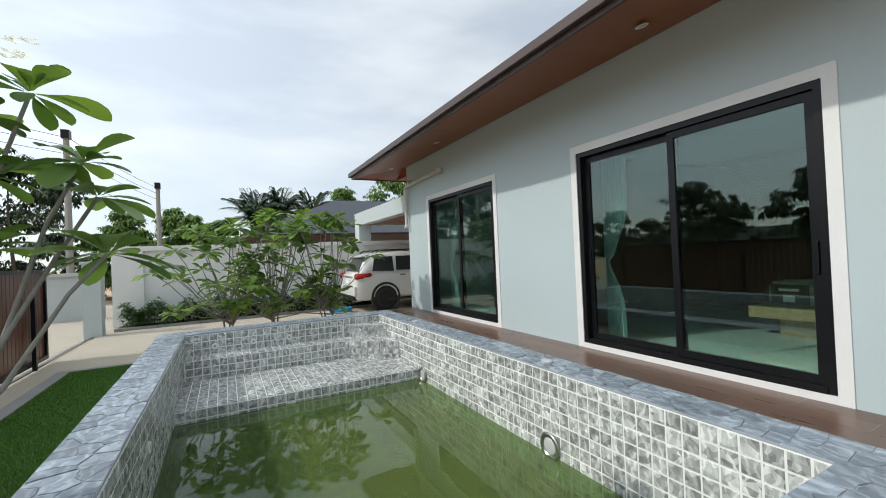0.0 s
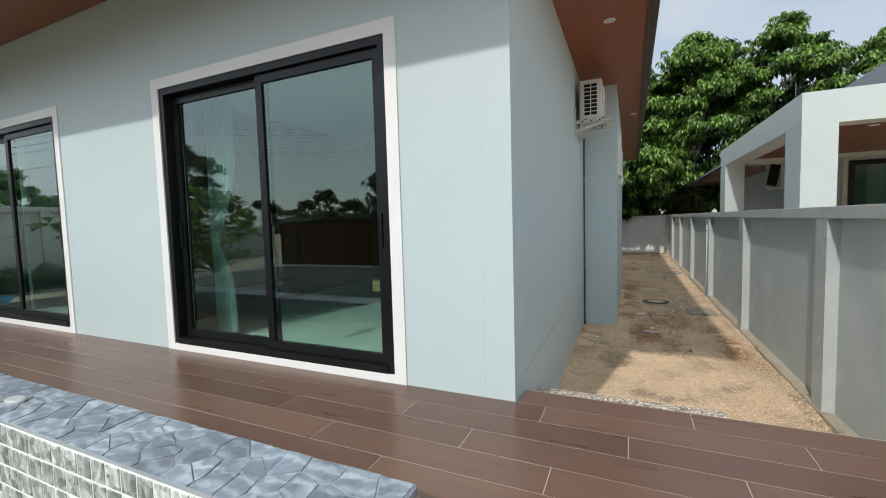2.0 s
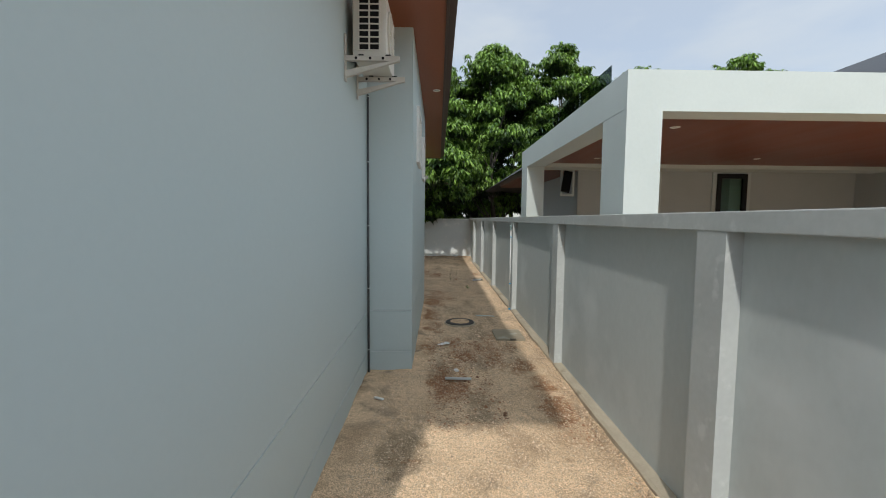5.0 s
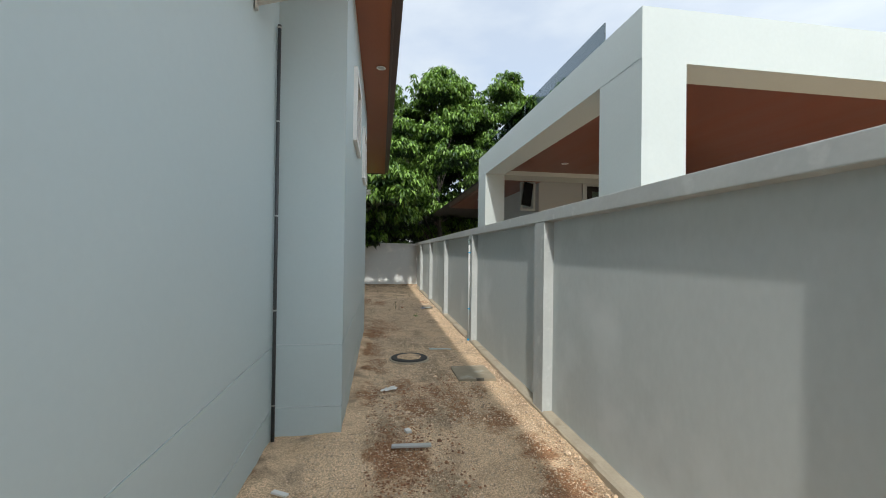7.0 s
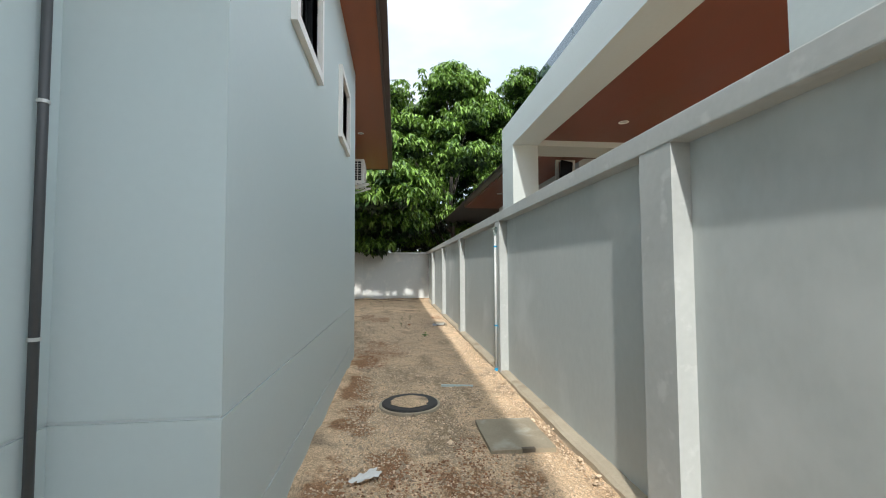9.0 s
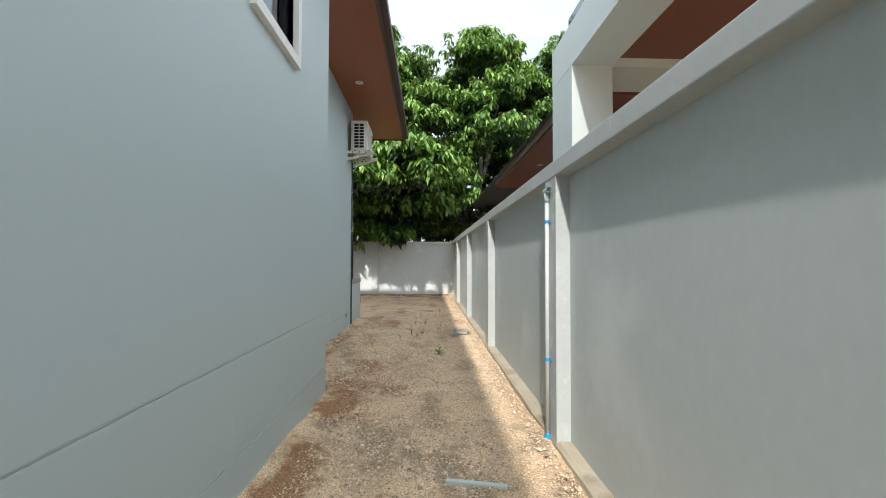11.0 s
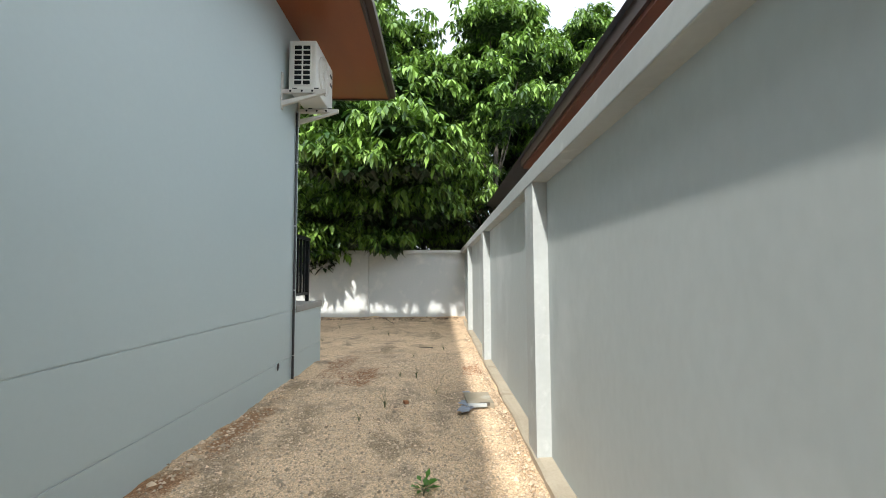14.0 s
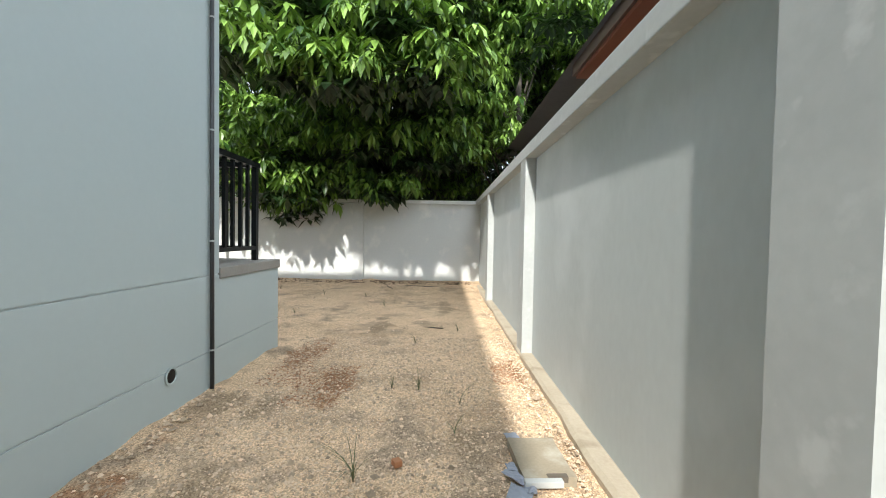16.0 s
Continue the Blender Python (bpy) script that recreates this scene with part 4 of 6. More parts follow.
# ---- fittings on the house ----
def air_conditioner(at, name="air_conditioner"):
    """Outdoor unit on two steel brackets; its back is towards +y, its end grille faces -x."""
    u = empty(name, at, "white wall-mounted outdoor air-conditioning unit on steel brackets", "air conditioner", "outdoor units")
    w, d, h, gap = 0.62, 0.265, 0.50, 0.055
    body = part("body", box((0.0, w, -d - gap, -gap, 0, h)), PLASTIC, u, bevel=0.014)
    part("coil", box((-0.002, 0.01, -d - gap + 0.055, -gap - 0.055, 0.05, h - 0.05)), BLACK, body, "dark coil behind the grille")
    for k in range(9):
        z = 0.045 + k * (h - 0.10) / 8
        part("grille_bar", box((-0.008, 0.004, -d - gap + 0.05, -gap - 0.05, z, z + 0.010)), PLASTIC, body)
    for y in (-d - gap + 0.045, -d / 2 - gap - 0.006, -gap - 0.055):
        part("grille_bar", box((-0.009, 0.004, y, y + 0.012, 0.045, h - 0.045)), PLASTIC, body)
    part("fan_guard", lathe([(0.19, 0.0), (0.19, -0.012), (0.17, -0.016), (0.16, -0.004), (0.05, -0.004), (0.045, -0.018), (0.01, -0.02)], 28, at=(0.26, -d - gap, 0.26), axis="y"), GALV, body, "round grey fan guard", smooth=False)
    for k in range(10):
        a = math.pi * 2 * k / 10
        part("guard_spoke", tube([(0.26 + 0.04 * math.cos(a), -d - gap - 0.012, 0.26 + 0.04 * math.sin(a)), (0.26 + 0.18 * math.cos(a + 0.35), -d - gap - 0.012, 0.26 + 0.18 * math.sin(a + 0.35))], 0.003, 5), PLASTIC, body)
    for z in (0.28, 0.38):
        part("badge", box((0.50, 0.58, -d - gap - 0.004, -d - gap + 0.004, z, z + 0.03)), BLACK, body, "dark badge")
    for x in (-0.045, 0.44):
        b = part("bracket", box((x, x + 0.035, -0.012, 0.0, -0.20, 0.16), (x, x + 0.035, -0.43, -0.012, -0.045, -0.008)), GALV, u, "cream steel wall bracket")
        bm = bmesh.new()
        f = [bm.verts.new((x + o, y, z)) for o in (0, 0.035) for y, z in ((-0.012, -0.17), (-0.012, -0.12), (-0.36, -0.045), (-0.42, -0.045))]
        for q in ((0, 1, 2, 3), (7, 6, 5, 4), (0, 3, 7, 4), (1, 5, 6, 2)):
            bm.faces.new([f[i] for i in q])
        part("strut", bm, GALV, b)
        for y in (-0.13, -0.34):
            part("rubber_foot", box((x - 0.005, x + 0.04, y - 0.02, y + 0.02, -0.008, 0.0)), BLACK, b)
        for y in (-0.09, -0.2, -0.3):
            part("hole", lathe([(0.011, 0.0), (0.011, -0.003)], 10, at=(x, y, -0.027), axis="x"), BLACK, b)
    return u


ac1 = air_conditioner((7.46, YS + 0.022, 3.05))
copy_thing(ac1, Matrix.Translation((15.72, YS - 0.002, 2.98)))
copy_thing(ac1, Matrix.Translation((16.7, -2.94, 2.30)))


def conduit(name, x, y, z0, z1, label):
    c = empty(name, (x, y, z0), label, "pipe")
    part("pipe", tube([(0, 0, 0), (0, 0, z1 - z0)], 0.0125, 10), mat(name + "_plastic", (0.06, 0.065, 0.07), None, 0.5), c, smooth=True)
    z = 0.25
    while z < z1 - z0:
        part("clip", lathe([(0.0155, z - 0.005), (0.0155, z + 0.005)], 12), PVCW, c, "pale clip")
        z += 0.66
    return c


conduit("drain_pipe", 8.435, YS + 0.012, 0.13, 3.04, "dark grey condensate pipe clipped in the wall corner")
conduit("waste_pipe", 16.085, YS - 0.02, 0.13, 2.90, "dark grey pipe clipped to the wall end")


def downlight(at, up=0.0):
    d = empty("downlight", at, "white recessed downlight in the soffit", "downlight", "soffit downlights")
    part("ring", lathe([(0.055, -0.004), (0.058, -0.009), (0.05, -0.013), (0.042, -0.008), (0.042, -0.003)], 20), WHITE, d)
    part("lens", lathe([(0.04, -0.005), (0.03, -0.0065), (0.005, -0.007)], 16), PVCW, d, "unlit frosted lens")
    return d


dl = downlight((6.32, 0.38, SZ))
for p in ((10.6, 0.14, SZ), (14.9, 0.50, SZ), (11.6, -2.75, 2.90), (9.07, -2.71, 2.90), (11.45, -5.54, 2.90), (16.0, -2.4, 2.86)):
    copy_thing(dl, Matrix.Translation(p))
for y in (2.71, 6.74, 9.0):
    copy_thing(dl, pose(3.65, y, 3.843, 0, -13.2, 0))

fp = empty("downpipe", (XF, 8.8, 0.7), "cream rain pipe running down the house corner", "pipe")
fp.location = (0, 0, 0)
part("pipe", tube([(4.06, 7.4, 3.53), (4.06, 9.10, 3.47), (4.06, 9.17, 3.44), (4.06, 9.19, 3.36), (4.06, 9.19, 2.62), (4.06, 9.19, 2.57), (4.01, 9.14, 2.53)], 0.038, 12), PLASTIC, fp, smooth=True)
for y in (7.5, 8.9):
    part("clip", box((4.01, 4.14, y, y + 0.03, 3.46, 3.58)), PLASTIC, fp)
part("joint", lathe([(0.045, 3.30), (0.045, 3.40)], 14, at=(4.06, 9.19, 0)), PLASTIC, fp)

part("plaster_seam", box((4.304, 4.307, YS - 0.0015, YS + 0.01, GZ, 3.7)), GROOVE, bpy.data.objects["wall_side"], "faint vertical plaster seam")

# vent hole low in the wall
vent = empty("vent_hole", (15.73, YS, 0.34), "round drain outlet low in the wall", "vent")
part("ring", lathe([(0.045, -0.002), (0.047, -0.010), (0.038, -0.010), (0.036, -0.004)], 18, axis="y"), WALL, vent)
part("opening", lathe([(0.036, -0.005), (0.01, -0.006)], 18, axis="y"), BLACK, vent)

# ---- water pipe on the fence ----
wp = empty("standpipe", (11.60, -1.225, 0.10), "white water standpipe with blue clips on the fence", "pipe")
part("pipe", tube([(0, 0, 0.0), (0, 0, 1.52)], 0.0135, 16), PVCW, wp, smooth=True)
tee = part("tee", tube([(0, 0, 1.485), (0, 0, 1.56)], 0.0172, 18), PVC, wp, "pale blue-grey tee fitting", smooth=True)
bm = tube([(0.052, 0.0, 1.556), (-0.052, 0.0, 1.556)], 0.0185, 20, cap=False)
tube([(-0.052, 0.0, 1.556), (0.052, 0.0, 1.556)], 0.0148, 20, bm=bm, cap=False)
part("cross_socket", bm, PVC, tee, smooth=True)
for z in (0.50, 1.355):
    clip = part("clip", tube([(0, 0, z), (0, 0, z + 0.017)], 0.0162, 18), BLUE, wp, "bright blue pipe clip")
    part("tab", box((-0.042, -0.012, -0.0145, -0.009, z, z + 0.017)), BLUE, clip, bevel=0.002)
    part("screw", lathe([(0.0045, 0.0), (0.004, 0.002), (0.001, 0.0025)], 10, at=(0, 0, 0)), STEEL, clip, "small steel screw").matrix_basis = pose(-0.033, -0.009, z + 0.0085, -90)
part("base_elbow", lathe([(0.02, 0.0), (0.02, 0.05), (0.017, 0.055)], 14), BLUE, wp, "blue elbow")

# ---- pool fittings ----
def pool_light(y):
    p = empty("pool_light", (PX1 - 0.0, y, 0.295), "round white underwater lamp in a steel ring", "pool light", "pool lights")
    part("ring", lathe([(0.105, -0.002), (0.112, -0.014), (0.10, -0.026), (0.078, -0.024), (0.074, -0.008)], 28, axis="x"), STEEL, p, smooth=True)
    part("lens", lathe([(0.076, -0.010), (0.06, -0.018), (0.03, -0.021), (0.006, -0.022)], 24, axis="x"), PVCW, p, "white lens", smooth=True)
    return p


pl = pool_light(2.94)
copy_thing(pl, Matrix.Translation((PX1, 5.36, 0.30)))
jet = empty("pool_jet", (0.14, PY1, 0.72), "white water inlet in the pool wall", "inlet", "pool inlets")
part("flange", lathe([(0.042, -0.001), (0.044, -0.010), (0.035, -0.017), (0.016, -0.015)], 18, axis="y"), WHITE, jet)
part("eye", lathe([(0.015, -0.0165), (0.004, -0.0168)], 12, axis="y"), KERB, jet, "grey nozzle")
for x in (0.64, 1.14):
    copy_thing(jet, Matrix.Translation((x, PY1, 0.72)))
copy_thing(jet, pose(PX0, 3.9, 0.62, 0, 0, 90))

# ---- things on the soil ----
mh = empty("manhole_cover", (10.60, -0.262, GZ), "round black-rimmed manhole cover with a sandy concrete centre", "manhole cover")
part("surround", lathe([(0.25, -0.03), (0.246, 0.006), (0.232, 0.01), (0.226, 0.006)], 32), FOOT, mh, "rough concrete collar")
part("rim", lathe([(0.226, 0.0), (0.224, 0.016), (0.214, 0.022), (0.10, 0.023)], 36), mat("black_rubber_rim", (0.03, 0.03, 0.03), (0.06, 0.055, 0.05), 0.7), mh, "black plastic rim")
bm = lathe([(0.155, 0.0232), (0.143, 0.027), (0.08, 0.031), (0.02, 0.032)], 40)
for v in bm.verts:
    v.co.xy *= 1 + 0.14 * noise.noise(Vector((v.co.x, v.co.y, 0)) * 22)
part("centre", bm, SAND, mh, "uneven sand-covered concrete centre", smooth=True)


COVER = mat("weathered_cover_concrete", (0.40, 0.35, 0.26), (0.24, 0.20, 0.14), 0.9, scale=6, fine=80, bump=0.6, contrast=0.7, stain=(0.46, 0.43, 0.36), stain_scale=5, stain_at=(0.55, 0.7))


def slab(at, w, d, rz, material=None, name="inspection_slab", label="grey concrete inspection slab half sunk in the soil"):
    s = empty(name, at, label, "slab", "inspection slabs")
    s.rotation_euler = (0, 0, radians(rz))
    bm = box((-w / 2, w / 2, -d / 2, d / 2, -0.04, 0.0))
    bmesh.ops.subdivide_edges(bm, edges=list(bm.edges), cuts=3, use_grid_fill=True)
    for v in bm.verts:
        v.co += Vector((noise.noise(v.co * 9 + Vector(at)), noise.noise(v.co * 9 + Vector((3, 0, 0))), 0.4 * noise.noise(v.co * 7 + Vector((0, 5, 0))))) * 0.008
    part("plate", bm, material or CONC, s)
    part("lifting_notch", box((-w / 2 - 0.004, -w / 2 + 0.022, -0.07, 0.01, -0.02, 0.003)), mat("dark_chipped_edge", (0.13, 0.11, 0.085), None, 0.9), s, "dark chipped lifting notch")
    return s


slab((9.89, -0.91, GZ + 0.016), 0.51, 0.40, 0, COVER)
slab((15.345, -1.015, GZ + 0.03), 0.32, 0.21, 3, COVER)


def strip(name, at, size, rz, material, label):
    s = obj(name, box((-size[0] / 2, size[0] / 2, -size[1] / 2, size[1] / 2, 0, size[2])), material, label=label, category="debris", bevel=0.003)
    s.matrix_basis = pose(*at, 0, 0, rz)
    return s


strip("trim_offcut", (8.23, -0.12, GZ + 0.005), (0.035, 0.27, 0.018), -3, PVCW, "short white plastic trim offcut lying on the soil")
strip("tile_chip", (8.47, -0.11, GZ + 0.003), (0.05, 0.04, 0.02), 20, WHITE, "small white tile chip on the soil")
strip("pipe_offcut", (15.155, -0.99, GZ + 0.012), (0.03, 0.15, 0.025), 3, PVCW, "white pipe offcut beside the slab")
strip("tile_chip", (7.77, 0.63, GZ), (0.10, 0.03, 0.012), 60, WHITE, "white tile sliver on the soil")
strip("brick_chip", (15.31, -0.41, GZ - 0.004), (0.04, 0.035, 0.025), 30, mat("orange_brick", (0.42, 0.19, 0.09), None, 0.9), "orange brick chip on the soil")
strip("pipe_offcut", (11.08, -0.72, GZ - 0.012), (0.028, 0.30, 0.018), -12, PVC, "half-buried pale blue pipe in the soil")
TAPE = mat("grey_plastic_scrap", (0.33, 0.36, 0.42), (0.25, 0.28, 0.34), 0.5)
for k, (x, y, w, d, rz) in enumerate(((15.53, -0.93, 0.07, 0.06, 12), (15.20, -0.895, 0.12, 0.05, 40), (15.08, -0.885, 0.13, 0.09, -20), (15.27, -0.885, 0.06, 0.04, 5), (15.14, -0.935, 0.05, 0.09, 80))):
    bm = bmesh.new()
    bmesh.ops.create_grid(bm, x_segments=6, y_segments=4, size=0.5)
    for v in bm.verts:
        v.co = Vector((v.co.x * w, v.co.y * d, 0.012 * noise.noise(v.co * 5 + Vector((k, 0, 0)))))
    s = obj("plastic_scrap", bm, TAPE, label="crumpled grey plastic scrap by the slab", category="debris")
    mod = s.modifiers.new("thick", "SOLIDIFY")
    mod.thickness = 0.003
    s.matrix_basis = pose(x, y, GZ + 0.022, 0, 0, rz)


bm = bmesh.new()
bmesh.ops.create_grid(bm, x_segments=8, y_segments=6, size=0.5)
for v in bm.verts:
    k = 1 + 0.5 * noise.noise(v.co * 3)
    v.co = Vector((v.co.x * 0.075 * k, v.co.y * 0.15 * k, 0.018 * noise.noise(v.co * 4 + Vector((9, 0, 0)))))
s = obj("paper_scrap", bm, WHITE, label="crumpled white scrap on the soil", category="debris")
s.modifiers.new("thick", "SOLIDIFY").thickness = 0.002
s.matrix_basis = pose(9.44, 0.01, GZ + 0.012, 0, 0, 35)


def scatter_stones(name, n, size, x0, x1, y0, y1, material, seed, label, lift=0.0):
    """Loose stones as low, uneven half-sunk pyramids, joined."""
    r = np.random.default_rng(seed)
    x, y = r.uniform(x0, x1, n), r.uniform(y0, y1, n)
    keep = ~((x > 8.45) & (x < 12.65) & (y > 0.33)) & (((x - 10.60) ** 2 + (y + 0.262) ** 2) > 0.055) & ~((abs(x - 9.89) < 0.27) & (abs(y + 0.91) < 0.21))
    x, y = x[keep], y[keep]
    s = size * r.uniform(0.5, 1.6, len(x)) * np.where(r.random(len(x)) < 0.03, 2.0, 1.0)
    z = np.array([GZ - 0.01 + 0.018 * noise.noise(Vector((a, b, 0)) * 1.3) + 0.010 * noise.noise(Vector((a, b, 0)) * 4.5) for a, b in zip(x, y)]) + lift
    z += 0.05 * np.maximum(0, (x - 19.5) / 2.4) ** 2
    base = np.array([(1, 0, -0.1), (0, 1, -0.1), (-1, 0, -0.1), (0, -1, -0.1), (0, 0, 0.7)], dtype=float)
    ang = r.uniform(0, 6.28, len(x))
    jig = base[None] * r.uniform(0.6, 1.2, (len(x), 5, 1)) * s[:, None, None]
    ca, sa = np.cos(ang)[:, None], np.sin(ang)[:, None]
    v = np.stack((jig[..., 0] * ca - jig[..., 1] * sa, jig[..., 0] * sa + jig[..., 1] * ca, jig[..., 2]), -1)
    v += np.stack((x, y, z), -1)[:, None]
    f = np.array([(0, 1, 4), (1, 2, 4), (2, 3, 4), (3, 0, 4)])
    faces = (f[None] + 5 * np.arange(len(x))[:, None, None]).reshape(-1, 3)
    return raw_mesh(name, v.reshape(-1, 3), faces, material, label=label, category="gravel", kind="stuff")


GRAVEL = mat("mixed_gravel", (0.72, 0.57, 0.41), (0.37, 0.27, 0.18), 0.9, rnd=0.5, island=True, bump=0.2)
scatter_stones("gravel", 140000, 0.0050, 4.5, 17.5, -1.22, 0.8, GRAVEL, 1, "fine pale gravel scattered over the soil")
scatter_stones("gravel", 24000, 0.006, 17.5, 21.9, -1.22, 5.5, GRAVEL, 2, "fine pale gravel scattered over the soil")
REDSOIL = mat("red_brown_crumbs", (0.36, 0.17, 0.085), (0.24, 0.12, 0.065), 0.95, rnd=0.4, island=True)
for k, (x0, x1, y0, y1, n) in enumerate(((7.7, 8.6, -0.20, 0.12, 700), (8.9, 9.6, -0.45, -0.1, 500), (11.9, 12.7, -0.05, 0.32, 700), (12.6, 13.4, -0.2, 0.25, 500), (16.2, 17.3, 0.35, 0.62, 600), (15.9, 16.6, 0.0, 0.35, 600), (16.3, 16.9, -1.15, -0.95, 350), (9.2, 9.9, -0.75, -0.5, 300), (7.0, 8.2, -1.15, -0.85, 500))):
    scatter_stones("soil_crumbs", n, 0.0055, x0, x1, y0, y1, REDSOIL, 40 + k, "red-brown soil crumbs strewn on the gravel", 0.003)
scatter_stones("gravel", 9000, 0.0085, 12.4, 17.5, -1.2, 0.8, GRAVEL, 8, "coarser pale gravel lying on the soil", 0.002)
scatter_stones("gravel", 5000, 0.0085, 8.6, 12.0, -0.9, 0.3, GRAVEL, 9, "coarser pale gravel lying on the soil", 0.002)
scatter_stones("leaf_litter", 900, 0.016, 21.45, 21.9, -1.15, 4.8, mat("dry_leaf_litter", (0.22, 0.14, 0.08), (0.10, 0.065, 0.04), 0.9, rnd=0.4, island=True), 10, "dry brown leaf litter along the back wall", 0.012)
scatter_stones("rubble", 700, 0.008, 7.2, 9.6, -0.5, 0.2, mat("red_brown_rubble", (0.34, 0.17, 0.09), (0.22, 0.12, 0.07), 0.95, rnd=0.4, island=True), 3, "red-brown rubble crumbs on the soil", 0.004)
scatter_stones("rubble", 700, 0.011, 4.6, 21.8, -1.21, -1.10, GRAVEL, 4, "crumbled mortar along the fence footing", 0.02)
scatter_stones("rubble", 420, 0.010, 12.7, 16.1, 0.68, 0.81, GRAVEL, 6, "crumbled mortar along the house wall", 0.02)


DRYWEED = leafy("dry_grass_blade", (0.07, 0.085, 0.03), (0.14, 0.14, 0.06), 0.2)


def weed(at, seed, blades=9, h=0.16):
    r = random.Random(seed)
    bm = bmesh.new()
    for _ in range(blades):
        a, l, lean = r.uniform(0, 6.28), h * r.uniform(0.6, 1.3), r.uniform(0.5, 1.3)
        d, side = Vector((math.cos(a), math.sin(a), 0)), Vector((-math.sin(a), math.cos(a), 0)) * 0.003
        rows = []
        for k in range(5):
            t = k / 4
            p = d * l * lean * t * t + Vector((0, 0, l * (t - 0.45 * lean * t * t)))
            rows.append((bm.verts.new(p - side * (1 - t * 0.9)), bm.verts.new(p + side * (1 - t * 0.9))))
        for (a0, a1), (b0, b1) in zip(rows, rows[1:]):
            bm.faces.new((a0, a1, b1, b0))
    w = obj("weed", bm, DRYWEED, label="thin green weed tuft growing from the soil", category="weed")
    w["group"] = "weeds in the side yard"
    w.location = at
    return w


for k, (x, y, h) in enumerate(((15.97, -0.70, 0.16), (16.17, -0.45, 0.19), (16.19, -0.28, 0.09), (15.20, -0.25, 0.2), (15.61, -0.66, 0.1), (13.87, -0.61, 0.08), (17.3, -0.35, 0.14), (17.8, -0.75, 0.12), (20.2, 1.3, 0.2),
                               (20.0, 0.6, 0.16), (20.7, 2.2, 0.2), (19.2, 0.2, 0.14), (21.6, -0.9, 0.2), (18.6, 1.2, 0.12), (14.9, -0.1, 0.12))):
    weed((x, y, GZ - 0.01), k, 7 + k % 4, h)
for k, (x, y, rz, l) in enumerate(((20.9, 0.3, 20, 0.7), (21.4, 0.9, -60, 0.5), (21.2, -0.4, 75, 0.6), (17.8, -0.6, 80, 0.2))):
    tw = obj("twig", tube([(0, 0, 0), (l * 0.3, 0.04, 0.01), (l * 0.7, -0.02, 0.0), (l, 0.03, 0.01)], [0.007, 0.006, 0.005, 0.002], 6), BARK, label="dry fallen twig on the soil", category="twig")
    tw.matrix_basis = pose(x, y, GZ + 0.02, 0, 0, rz)

# ---- inside the front rooms ----
CLOTH = mat("pale_teal_curtain", (0.42, 0.55, 0.53), (0.36, 0.48, 0.46), 0.9, scale=3, fine=120, bump=0.2)


def curtain(x, y0, y1, tie, label):
    """A gathered curtain, tied back low towards tie."""
    c = empty("curtain", (0, 0, 0), label, "curtain", "tied-back curtains")
    n, rows = 56, 24
    v = []
    for j in range(rows + 1):
        z = 0.74 + (3.05 - 0.74) * j / rows
        pinch = 1 - 0.62 * math.exp(-((z - 1.75) / 0.35) ** 2) - (0.25 if z < 1.75 else 0)
        for i in range(n + 1):
            t = i / n
            y = tie + (y0 + (y1 - y0) * t - tie) * pinch
            v.append((x + 0.035 * math.sin(t * 46 + 0.4 * math.sin(z * 2)) * (0.6 + 0.4 * pinch), y, z))
    f = [(j * (n + 1) + i, j * (n + 1) + i + 1, (j + 1) * (n + 1) + i + 1, (j + 1) * (n + 1) + i) for j in range(rows) for i in range(n)]
    raw_mesh("cloth", v, f, CLOTH, c, smooth=True)
    part("tieback", tube([(x - 0.05, tie - 0.02, 1.75), (x - 0.06, tie + 0.08, 1.74), (x + 0.02, tie + 0.16, 1.76)], 0.012, 8), BLACK, c, "dark tie band")
    return c


curtain(4.60, 3.70, 4.05, 4.05, "pale teal curtain tied back beside the sliding door")
curtain(4.60, 7.75, 8.15, 8.15, "pale teal curtain tied back beside the sliding door")
curtain(4.60, 5.8, 5.95, 5.8, "pale teal curtain drawn to the side of the door")
WOOD = mat("light_oak_laminate", (0.42, 0.29, 0.15), (0.33, 0.22, 0.11), 0.45, stretch=(1, 8, 8), fine=30, bump=0.08)
WRAP = mat("plastic_wrapped_mattress", (0.42, 0.44, 0.36), (0.34, 0.37, 0.29), 0.15, scale=6, fine=25, bump=0.7, depth=0.02)
bed = empty("bed", (6.9, 2.5, DZ + 0.02), "light oak bed base with a plinth", "bed")
part("plinth", box((-0.55, 0.9, -1.35, 0.45, 0, 0.22)), WOOD, bed, bevel=0.006)
part("platform", box((-0.75, 1.1, -1.42, 0.70, 0.22, 0.36)), WOOD, bed, bevel=0.01)
mattress = empty("mattress", (6.9, 2.5, DZ + 0.38), "plastic-wrapped mattress lying on the bed base", "mattress")
bm = box((-0.6, 1.0, -1.38, 0.55, 0, 0.30))
bmesh.ops.bevel(bm, geom=list(bm.edges), offset=0.05, segments=3, affect="EDGES")
part("cover", bm, WRAP, mattress, smooth=True)
lab = part("label", box((-0.608, -0.602, 0.12, 0.5, 0.03, 0.27)), mat("dark_brown_packaging", (0.06, 0.05, 0.045), None, 0.4), mattress, "dark printed packaging panel")
part("printing", box((-0.612, -0.608, 0.22, 0.42, 0.19, 0.22), (-0.612, -0.608, 0.26, 0.38, 0.06, 0.14)), WHITE, lab, "white printed shapes")


